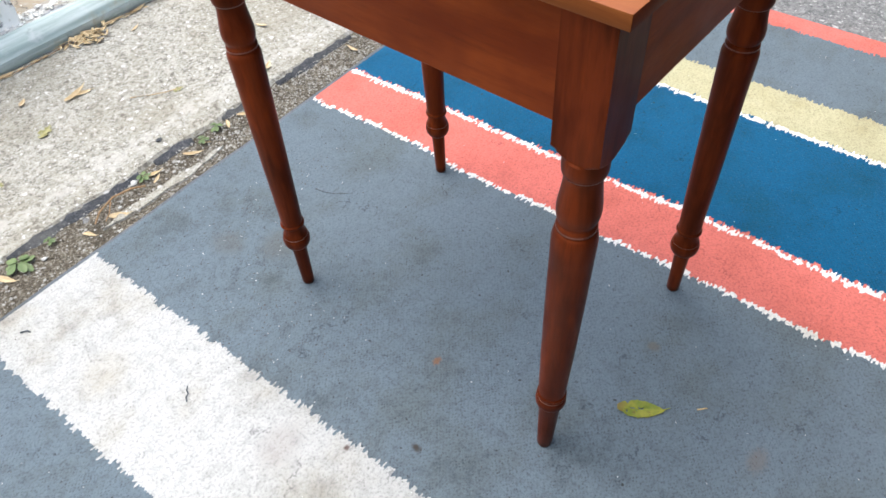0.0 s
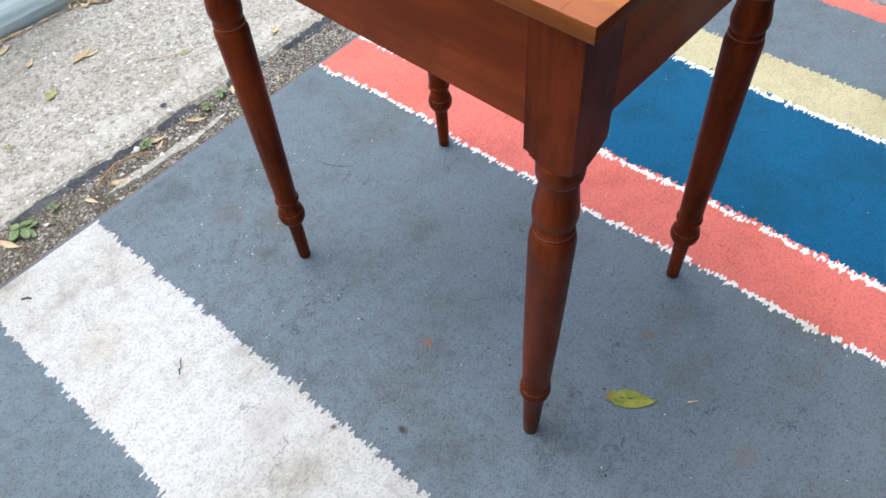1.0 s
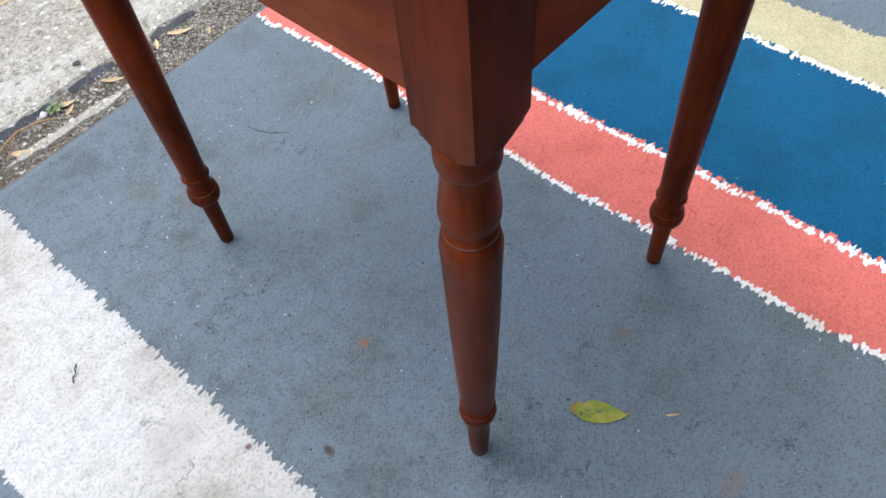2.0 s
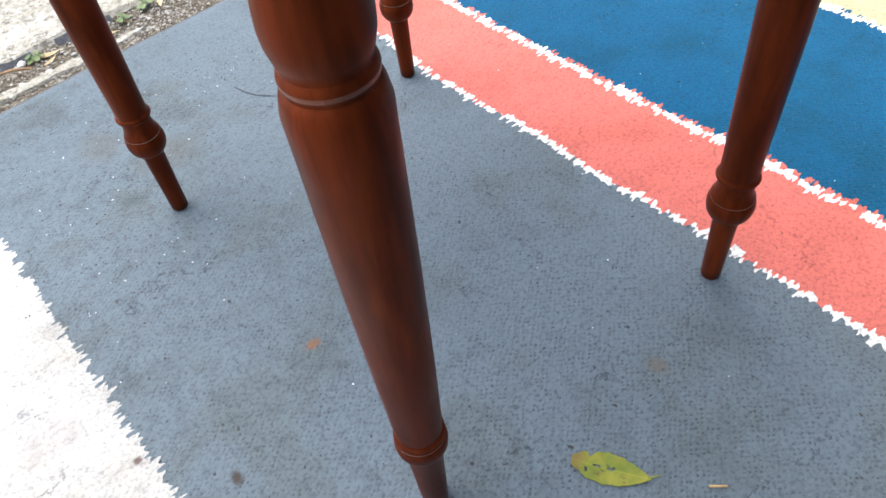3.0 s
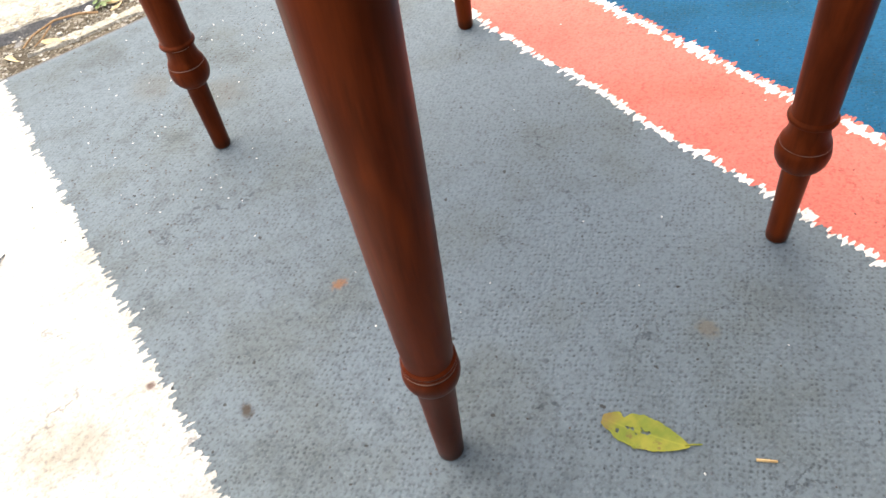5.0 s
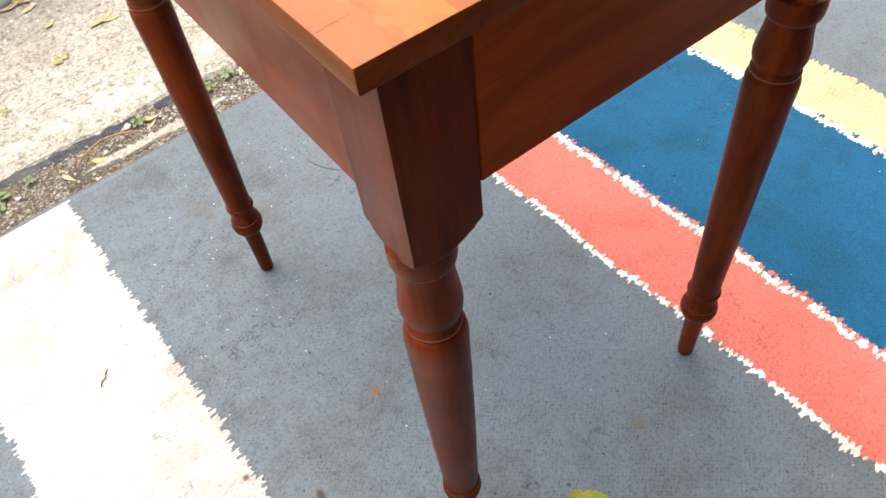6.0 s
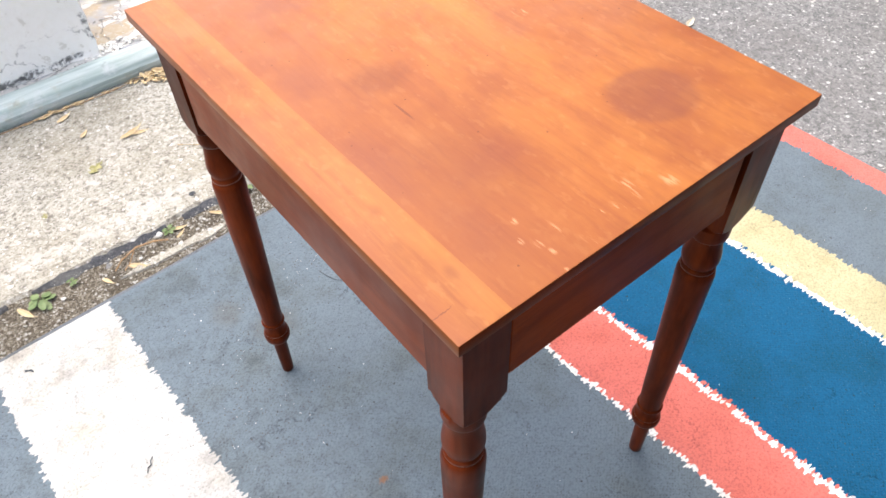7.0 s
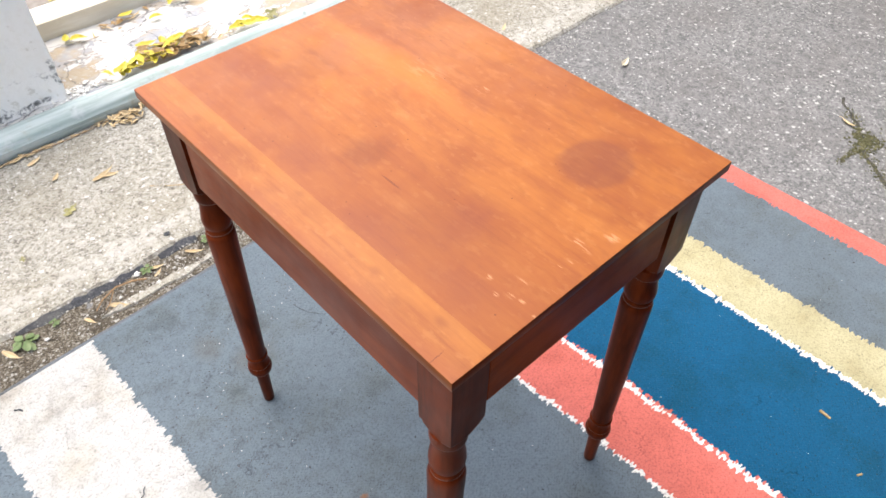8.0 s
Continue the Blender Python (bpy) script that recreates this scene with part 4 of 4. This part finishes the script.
def side_table():
    t = thing("side_table", tuple(T0), "reddish-brown cherry side table with turned legs and scuffed top", "table")
    z0 = Z1 - THICK
    wide = box((SEAM, Y0, z0), (X1, Y1, Z1))
    narrow = box((X0, Y0, z0), (SEAM, Y1, Z1 + 0.00015))
    for bm in (wide, narrow):
        outer = [e for e in bm.edges if not all(abs(v.co.x - SEAM) < 1e-5 for v in e.verts)]
        bmesh.ops.recalc_face_normals(bm, faces=bm.faces)
        bmesh.ops.bevel(bm, geom=outer, offset=0.0012, segments=2, affect="EDGES", profile=0.5)
        bm.normal_update()
        for f in bm.faces:
            f.material_index = 1 if abs(f.normal.y) > 0.6 else 2 if abs(f.normal.x) > 0.6 else 0
    part("tabletop_board", wide, [TOP_WIDE, END, EDGE], t, "wide scuffed orange-brown plank with dark ring marks")
    part("tabletop_board", narrow, [TOP_NARROW, END, EDGE], t, "narrow lighter orange plank")
    upper = [row for row in PROFILE if row[0] > 0.147]
    for k, (foot, neck, head) in enumerate(zip(FEET, NECKS, LEGS)):
        if k == 0:
            rows = SHORT_FOOT + [(z, r * (1.04 + 0.04 * math.sin(math.pi * (z - 0.14) / 0.31) if z < 0.45 else 1)) for z, r in upper]
        else:
            rows = PROFILE
        part("leg", leg_mesh(foot, neck, head, turned(rows, TURNING[k])), [LEG, LEG_RING, LEG_GLINT], t)
    h, thick, gap = 0.0250, 0.019, 0.010
    (ax, ay), (bx, by), (dx, dy), (ex, ey) = LEGS
    # each apron stops short of the far leg, where only its deeper tenon goes on
    for x, y0, y1, out, low in ((ax - h + 0.0012, ay + h, by - h, 1, 0.5830), (dx + h - 0.0012, dy + h, ey - h, -1, 0.5830)):
        bm = box((min(x, x + out * thick), y0 - 0.004, low), (max(x, x + out * thick), y1 - gap, z0), 0.0012, 1)
        box((x + out * 0.012 - 0.004, y1 - gap - 0.004, low + 0.002), (x + out * 0.012 + 0.004, y1 + 0.004, z0 - 0.001), bm=bm)
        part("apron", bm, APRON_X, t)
    for y, x0, x1, out, low in ((ay - h + 0.0012, ax + h, dx - h, 1, 0.5890), (by + h - 0.0012, bx + h, ex - h, -1, 0.5890)):
        bm = box((x0 + 0.0016, min(y, y + out * thick), low), (x1 - gap, max(y, y + out * thick), z0), 0.0012, 1)
        box((x0 - 0.004, y + out * 0.012 - 0.004, low + 0.002), (x0 + 0.006, y + out * 0.012 + 0.004, z0 - 0.001), bm=bm)
        box((x1 - gap - 0.004, y + out * 0.012 - 0.004, low + 0.002), (x1 + 0.004, y + out * 0.012 + 0.004, z0 - 0.001), bm=bm)
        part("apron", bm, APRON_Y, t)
    return t


side_table()


# ---- leaves and litter ----
def leaf_bm(length, width, bend, fold, tip=1.0, holes=(), notch=False, seed=0, n=16, m=8, teeth=0.0):
    """A thin curled blade with a midrib, a short stalk and bitten holes (ellipses of share of length, share of half width, and radii)."""
    thick = 0.00035
    bm = bmesh.new()
    rng = random.Random(seed)
    coarse = [rng.uniform(-0.06, 0.06) for _ in range(17)]
    grid = {}
    for i in range(n + 1):
        s = i / n
        k = min(15, int(s * 16))
        rag = coarse[k] + (coarse[k + 1] - coarse[k]) * (s * 16 - k) + (rng.uniform(-0.02, 0.02) if n > 16 else 0)
        w = width / 2 * (math.sin(math.pi * min(1, s * 0.96 + 0.04)) ** 0.75) * (1 - 0.35 * s * tip) * (1 + rag) * (1 - teeth * (4.5 * s % 1)) + 0.0004
        for j in range(m + 1):
            q = 2 * j / m - 1
            side = w
            if notch:
                # a bite on one edge behind the withered tip, and a frayed corner on the other
                side *= 1 - (0.42 if q > 0 else 0.16) * math.exp(-((s - (0.23 if q > 0 else 0.12)) / 0.045) ** 2)
            x, y = length * (s - 0.5), side * q
            z = bend * length * (4 * (s - 0.5) ** 2) + fold * abs(y) + 0.0012 * noise.noise(Vector((x * 60, y * 60, seed))) + 0.0012
            grid[i, j] = (bm.verts.new((x, y, z + thick)), bm.verts.new((x, y, z)))
    cells = {(i, j) for i in range(n) for j in range(m)}
    for s, q, rs, rq in holes:
        cells -= {(i, j) for i, j in cells if (((i + 0.5) / n - s) / rs) ** 2 + ((2 * (j + 0.5) / m - 1 - q) / rq) ** 2 < 1 + rng.uniform(-0.25, 0.25)}
    for i, j in sorted(cells):
        c = [grid[i, j], grid[i + 1, j], grid[i + 1, j + 1], grid[i, j + 1]]
        bm.faces.new([v[0] for v in c])
        bm.faces.new([v[1] for v in c][::-1])
        for (di, dj), (a, b) in (((0, -1), (0, 1)), ((1, 0), (1, 2)), ((0, 1), (2, 3)), ((-1, 0), (3, 0))):
            if (i + di, j + dj) not in cells:
                bm.faces.new((c[b][0], c[a][0], c[a][1], c[b][1]))
    stray = [v for v in bm.verts if not v.link_faces]
    bmesh.ops.delete(bm, geom=stray, context="VERTS")
    end = length / 2
    z = bend * length + 0.0016
    tube([(end - 0.004, 0, z), (end + 0.12 * length, 0.004 * length / 0.05, z * 0.8)], 0.0009, 5, bm)
    low = min(v.co.z for v in bm.verts)
    bmesh.ops.translate(bm, vec=(0, 0, -low), verts=bm.verts)
    return bm


def leaf_kind(material, length, width, bend, fold, label, seed, **more):
    return single("fallen_leaf", leaf_bm(length, width, bend, fold, seed=seed, **more), material, (0, 0, 0), label, "leaf", "fallen leaves", angle=60)


BITES = ((0.30, 0.02, 0.030, 0.10), (0.355, 0.05, 0.022, 0.09), (0.45, 0.22, 0.012, 0.05), (0.41, -0.18, 0.012, 0.06), (0.50, 0.02, 0.045, 0.07), (0.545, 0.10, 0.020, 0.10), (0.20, -0.42, 0.022, 0.18), (0.47, 0.14, 0.010, 0.05))
lime = single("fallen_leaf", leaf_bm(0.074, 0.037, 0.03, 0.05, 1.0, BITES, True, 3, 96, 40), LEAF_LIME, (0, 0, 0), "yellow-green leaf with bitten holes on the grey rug", "leaf", "fallen leaves", angle=60)
lime.matrix_basis = pose(0.1310, -0.0835, 0.0006, 0, 0, -58) @ Matrix.Scale(0.93, 4)

TAN = [leaf_kind(LEAF_TAN, 0.045, 0.015, 0.08, 0.4, "curled dry tan fallen leaf", 11), leaf_kind(LEAF_TAN, 0.036, 0.013, -0.05, 0.5, "curled dry tan fallen leaf", 12), leaf_kind(LEAF_TAN, 0.052, 0.014, 0.12, 0.6, "curled dry tan fallen leaf", 13)]
YELLOW = [leaf_kind(LEAF_YELLOW, 0.060, 0.027, 0.09, 0.45, "bright yellow leaf on the doorstep", 21), leaf_kind(LEAF_YELLOW, 0.050, 0.023, -0.08, 0.6, "bright yellow leaf on the doorstep", 22)]
OLIVE = [leaf_kind(LEAF_OLIVE, 0.042, 0.034, 0.02, 0.1, "faded ragged olive leaf on the pavement", 31, holes=((0.18, 0.7, 0.10, 0.35), (0.42, -0.85, 0.09, 0.4), (0.66, 0.8, 0.08, 0.35), (0.80, -0.7, 0.07, 0.5), (0.36, 0.35, 0.04, 0.12)), n=32, m=16)]
BROWN = [leaf_kind(LEAF_BROWN, 0.050, 0.026, 0.14, 0.7, "crumpled brown leaf on the doorstep", 41), leaf_kind(LEAF_BROWN, 0.042, 0.024, -0.10, 0.5, "crumpled brown leaf on the doorstep", 42)]
USED = set()


def drop(kinds, x, y, z, turn, tilt=0, size=1.0):
    """Lays a leaf of one of the kinds; the first of each kind is used itself."""
    ob = random.choice(kinds)
    m = pose(x, y, z, tilt, random.uniform(-8, 8) if tilt else 0, turn)
    if ob.name not in USED:
        USED.add(ob.name)
        ob.matrix_basis = m @ Matrix.Scale(size, 4)
        return ob
    made = copy_thing(ob, m)
    made.scale = (size, size, size)
    return made


for x, y, turn, size in ((0.198, 0.964, 60, 0.7), (0.246, 0.956, -38, 0.85), (0.286, 0.917, 60, 0.6), (0.088, 0.945, -30, 0.75), (-0.003, 0.959, -25, 0.75), (-0.113, 0.912, -45, 0.95), (-0.178, 0.914, -60, 0.75), (-0.336, 0.938, -60, 0.9), (0.565, 0.942, 80, 0.8), (-0.005, 0.94, 30, 0.5), (0.13, 0.95, 120, 0.4)):
    drop(TAN, x, y, -0.003, turn, 6, size)
for x, y, turn, size in ((0.392, 1.05, 40, 0.9), (0.049, 1.330, 10, 1.15), (0.062, 1.322, -12, 1.0), (-0.044, 1.403, 50, 0.8), (-0.06, 1.50, 20, 0.9), (0.50, 1.20, 100, 0.8), (0.30, 1.46, 15, 0.5), (1.332, 1.143, 30, 0.8)):
    drop(TAN, x, y, 0.004, turn, 5, size)
drop(OLIVE, -0.067, 1.262, 0.0045, 30)
drop(OLIVE, -0.215, 1.18, 0.0045, 80, 0, 0.45)
# dry litter swept against the nosing
for i in range(105):
    x = random.choice((random.gauss(0.20, 0.028), random.gauss(0.20, 0.03), random.gauss(0.20, 0.03), random.gauss(0.345, 0.035), random.uniform(-0.25, 0.1)))
    d = abs(random.gauss(0, 0.022 if 0.13 < x < 0.27 else 0.006))
    drop(TAN, x, NOSE_Y(x) - 0.044 - d, 0.004 + random.uniform(0, 0.010) * (1 if 0.12 < x < 0.28 else 0.3), random.uniform(0, 360) if 0.13 < x < 0.27 else random.uniform(-30, 30), random.uniform(-35, 35), random.choice((0.3, 0.4, 0.5, 0.6, 0.8)))
# yellow leaves lying on the doorstep behind the nosing
for x, y, turn, tilt in ((0.437, 1.722, 60, 20), (0.360, 1.700, 10, 8), (0.392, 1.735, -10, 5), (0.468, 1.690, -40, 22), (0.425, 1.925, 20, 5), (0.49, 1.855, -15, 5), (0.66, 1.64, 15, 10), (0.70, 1.655, -30, 14), (0.225, 1.915, 70, 8), (0.255, 1.895, -20, 12), (0.305, 1.655, 30, 20), (0.33, 1.66, -30, 8), (0.52, 1.70, 40, 12), (0.50, 1.67, 90, 20), (0.58, 1.92, 35, 8), (0.62, 1.90, -35, 12), (0.44, 1.665, 5, 14), (0.41, 1.68, 120, 14)):
    drop(YELLOW, x, y, 0.058 + random.uniform(0, 0.008), turn, tilt, random.uniform(0.8, 1.05))
drop(YELLOW, 0.285, 2.118, 0.094, 50, 6)
drop(YELLOW, 0.315, 2.125, 0.094, -40, 8)
drop(OLIVE, 0.768, 1.625, 0.066, 20, 25, 1.4)
for i in range(60):
    drop(BROWN if i % 3 else TAN, random.uniform(0.36, 0.54), 1.628 + abs(random.gauss(0, 0.03)), 0.062 + random.uniform(0, 0.012), random.uniform(0, 360), random.uniform(-30, 30), random.uniform(0.6, 1.0))
for i in range(26):
    s = random.random()
    drop(YELLOW, 0.23 + 0.27 * s + random.gauss(0, 0.02), 1.630 + (0.05 * s) * abs(random.gauss(0.4, 0.7)), 0.064 + random.uniform(0, 0.016), random.uniform(0, 360), random.uniform(-32, 32), random.uniform(0.7, 1.1))
for x, y, tilt in ((0.69, 1.622, 20), (0.66, 1.63, 12), (0.72, 1.618, 26), (0.64, 1.625, 14)):
    drop(YELLOW, x, y, 0.066, random.uniform(-40, 40), tilt, 0.95)
for x, y in ((0.55, 1.63), (0.58, 1.62), (0.61, 1.625), (0.56, 1.66)):
    drop(TAN, x, y, 0.062, random.uniform(0, 360), 18, 0.8)
for i in range(16):
    drop(BROWN if i % 2 else TAN, random.gauss(0.40, 0.06), 1.92 + random.gauss(0, 0.015), 0.056, random.uniform(0, 360), random.uniform(-15, 15), random.uniform(0.4, 0.7))
PALE_LEAF = leaf_kind(LEAF_PALE, 0.062, 0.026, 0.16, 0.7, "pale curled dry leaf on the asphalt", 14)
PALE_LEAF.matrix_basis = pose(1.468, 0.757, -0.004, 14, 0, 15) @ Matrix.Scale(0.8, 4)
drop(TAN, 1.694, 0.150, -0.004, 70, 10, 0.9)


# ---- weeds and twigs in the gutter ----
def weed(x, y, blades, size, label):
    t = thing("weed", (x, y, -0.005), label, "weed", "gutter weeds")
    for i in range(blades):
        bm = leaf_bm(size * random.uniform(0.8, 1.15), size * 0.72, 0.05, 0.15, 0.15, seed=40 + i, n=28, teeth=0.28)
        a = 360 * i / blades + random.uniform(-20, 20)
        bm.transform(pose(x, y, 0.002 + 0.002 * (i % 3), 0, 0, a) @ pose(size * 0.62, 0, 0, 0, random.uniform(-28, -10), 180))
        part("leaf", bm, LEAF_GREEN, t, angle=60)
    part("stem", tube([(x, y, -0.005), (x, y, 0.006)], 0.0016, 6), LEAF_GREEN, t)
    return t


weed(-0.302, 0.945, 7, 0.025, "small broad-leaved green weed in the gutter")
weed(-0.020, 0.962, 5, 0.014, "tiny green weed in the gutter grit")
weed(0.172, 0.970, 6, 0.014, "tiny green weed beside the pavement edge")
weed(0.128, 0.957, 6, 0.012, "tiny yellow-green weed in the gutter grit")
weed(-0.235, 0.955, 5, 0.010, "tiny green weed beside the pavement edge")
single("twig", tube([(-0.034, 0.937, 0.003), (-0.060, 0.947, 0.008), (-0.097, 0.953, 0.010), (-0.135, 0.942, 0.006), (-0.156, 0.928, 0.0)], 0.0022), BARK, (-0.08, 0.935, -0.004), "thin curved dry twig lying in the gutter", "twig", "gutter twigs")
single("twig", tube([(-0.105, 0.950, 0.006), (-0.125, 0.925, 0.004), (-0.140, 0.915, 0.002)], 0.0013), BARK, (-0.09, 0.91, -0.004), "short bent dry twig lying in the gutter", "twig", "gutter twigs")
single("twig", tube([(-0.30, 1.541, 0.006), (-0.05, 1.537, 0.007), (0.02, 1.531, 0.006), (0.10, 1.528, 0.008), (0.14, 1.534, 0.007), (0.19, 1.530, 0.012)], 0.0014), BARK, (-0.05, 1.535, 0.004), "long dry stalk lying along the step nosing", "twig", "gutter twigs")
single("twig", tube([(0.455, 1.25, 0.006), (0.475, 1.29, 0.006)], 0.0012), BARK, (0.46, 1.27, 0.004), "short dry stalk on the pavement", "twig", "gutter twigs")
single("twig", tube([(0.118, 1.212, 0.006), (0.150, 1.180, 0.008), (0.182, 1.160, 0.007), (0.215, 1.150, 0.006)], 0.0012), STRAW, (0.16, 1.18, 0.004), "thin tan stalk with a faded leaf on the pavement", "twig", "gutter twigs")
drop(OLIVE, 0.205, 1.148, 0.0055, -25, 8, 0.55)


def stone(x, y, r, material, label, flat=0.7):
    """A small chipped lump, half sunk in the dirt."""
    bm = bmesh.new()
    bmesh.ops.create_icosphere(bm, subdivisions=2, radius=r)
    for v in bm.verts:
        k = 0.8 + 0.6 * noise.noise(v.co * (1.5 / r) + Vector((x * 90, y * 90, 0)))
        v.co = Vector((v.co.x * k * 1.25 + x, v.co.y * k + y, v.co.z * k * flat - 0.003 + r * flat * 0.5))
    return single("stone", bm, material, (x, y, -0.005), label, "stone", "gutter stones", angle=25)


for x, y, r in ((-0.042, 0.967, 0.0075), (-0.017, 0.914, 0.005), (-0.100, 0.930, 0.004), (-0.265, 0.927, 0.005), (0.030, 0.930, 0.0035), (0.055, 0.948, 0.003), (-0.060, 0.915, 0.0035), (0.16, 0.93, 0.003)):
    stone(x, y, r, PALE_STONE, "pale chipped stone lying in the gutter dirt")
tar_chip = stone(0.067, 1.032, 0.0065, TAR, "dark chip of tar stuck to the pavement", 0.25)
tar_chip.location.z = 0.004


def cement_scrap():
    """A low pale crust of broken cement beside the rug."""
    def height(x, y):
        s = (x + 0.16) / 0.31
        mid = 0.906 + 0.010 * wave(x, 0, 11, 4)
        w = (0.013 + 0.009 * wave(x, 1, 18, 6)) * min(1, 6 * s, 6 * (1 - s))
        inside = max(0.0, 1 - (abs(y - mid) / max(w, 1e-4)) ** 2)
        return -0.0115 + 0.011 * min(1, 2.5 * inside) + 0.0012 * wave(x, y, 80, 2) * inside
    return single("cement_crust", sheet(-0.16, 0.15, 0.868, 0.940, 124, 30, height), CONCRETE, (0, 0.905, -0.006), "low pale crust of broken cement beside the rug", "cement", kind="structure")


cement_scrap()
single("loose_thread", tube([(0.168, 0.656, 0.001), (0.172, 0.635, 0.0012), (0.182, 0.612, 0.0012), (0.203, 0.588, 0.001)], 0.0007, 5), THREAD, (0.18, 0.62, 0), "dark loose thread lying on the grey rug", "thread")
single("straw_bit", tube([(0.181, -0.149, 0.0012), (0.192, -0.159, 0.0014)], 0.0013, 5), STRAW, (0.186, -0.154, 0), "short straw-coloured stalk on the rug", "straw", "straw bits")
single("straw_bit", tube([(0.773, -0.253, 0.002), (0.771, -0.276, 0.002)], 0.0030, 8), STRAW, (0.77, -0.264, 0), "short tan stalk on the blue stripe", "straw", "straw bits")
single("straw_bit", tube([(0.698, -0.366, 0.0015), (0.707, -0.371, 0.0015)], 0.0022, 6), STRAW, (0.702, -0.369, 0), "tan crumb of stalk on the blue stripe", "straw", "straw bits")
single("dark_chip", tube([(-0.380, 0.802, 0.001), (-0.371, 0.796, 0.002), (-0.369, 0.790, 0.0015)], 0.0020, 5), THREAD, (-0.374, 0.797, 0), "black chip lying on the white stripe", "chip", "chips")
single("dark_chip", tube([(-0.285, 0.468, 0.001), (-0.281, 0.475, 0.002), (-0.275, 0.476, 0.003), (-0.273, 0.484, 0.002), (-0.267, 0.490, 0.001)], 0.0012, 5), THREAD, (-0.276, 0.478, 0), "dark crumb of dirt on the white stripe", "chip", "chips")


def scatter():
    grit = []
    for _ in range(4200):
        x = random.choice((random.uniform(-0.9, 1.6), random.gauss(0.4, 0.22)))
        y = random.uniform(0.878 + 0.03 * x, 0.985 + 0.008 * x)
        grit.append((x, y, -0.003, random.choice((0.0009, 0.0012, 0.0016, 0.0022, 0.0032)) * (0.8 if x > 0.2 else 1)))
    stuff("gutter_grit", pebbles(grit), GRIT, "pale grit and small stones in the gutter", "grit")
    dark, pale = [], []
    for _ in range(900):
        x, y = random.uniform(-0.6, 1.25), random.uniform(-0.5, 0.87)
        if not (-0.40 < x + 0.04 * y < -0.18 and random.random() < 0.7):
            dark.append((x, y, 0.0005, random.uniform(0.0005, 0.0012)))
    for cx, cy in ((0.02, 0.60), (-0.10, 0.55), (0.10, 0.70), (-0.06, 0.72), (0.15, 0.715), (0.19, 0.70), (-0.05, 0.40), (-0.12, 0.45)):
        for _ in range(70):
            dark.append((random.gauss(cx, 0.06), random.gauss(cy, 0.05), 0.0005, random.uniform(0.0005, 0.0015)))
        for _ in range(9):
            pale.append((random.gauss(cx, 0.06), random.gauss(cy, 0.05), 0.0006, random.uniform(0.0006, 0.0014)))
    for _ in range(150):
        pale.append((random.uniform(-0.6, 1.25), random.uniform(-0.5, 0.86), 0.0006, random.uniform(0.0005, 0.0013)))
    stuff("dark_crumbs", pebbles(dark), CRUMB_DARK, "dark crumbs of dirt on the rug", "crumbs")
    stuff("pale_crumbs", pebbles(pale), CRUMB_PALE, "tiny pale crumbs on the rug", "crumbs")


scatter()


def asphalt_crack():
    """A ragged mossy crack in the asphalt."""
    bm = bmesh.new()
    line = [(1.80, 0.22), (1.71, 0.13), (1.65, 0.075), (1.60, 0.06), (1.56, 0.00), (1.50, -0.07), (1.47, -0.16), (1.40, -0.25)]
    pts = []
    for (ax, ay), (bx, by) in zip(line, line[1:]):
        for k in range(8):
            s = k / 8
            x, y = ax + (bx - ax) * s, ay + (by - ay) * s
            pts.append((x + 0.012 * wave(x, y, 30), y + 0.012 * wave(x, y, 30, 5)))
    rings = []
    for x, y in pts:
        w = 0.006 + 0.012 * max(0, wave(x, y, 16, 2) + 0.3)
        rings.append([(x - w * 0.7, y + w * 0.7, -0.0072), (x, y, -0.0045), (x + w * 0.7, y - w * 0.7, -0.0072)])
    skin(rings, closed=False, bm=bm)
    single("asphalt_crack", bm, CRACK, (1.6, 0.05, -0.006), "dark ragged crack in the asphalt", "crack", kind="structure")
    clumps = []
    for x, y in pts[4:40]:
        for _ in range(9):
            clumps.append((random.gauss(x, 0.012), random.gauss(y, 0.012), -0.005, random.uniform(0.0015, 0.0045)))
    for _ in range(260):
        clumps.append((random.gauss(1.66, 0.022), random.gauss(0.075, 0.022), -0.004, random.uniform(0.002, 0.006)))
    for _ in range(120):
        s = random.random()
        clumps.append((1.62 - 0.10 * s + random.gauss(0, 0.008), 0.075 + 0.01 * s + random.gauss(0, 0.006), -0.005, random.uniform(0.0015, 0.004)))
    stuff("moss", pebbles(clumps), MOSS, "dull green moss growing along the asphalt crack", "moss")


asphalt_crack()
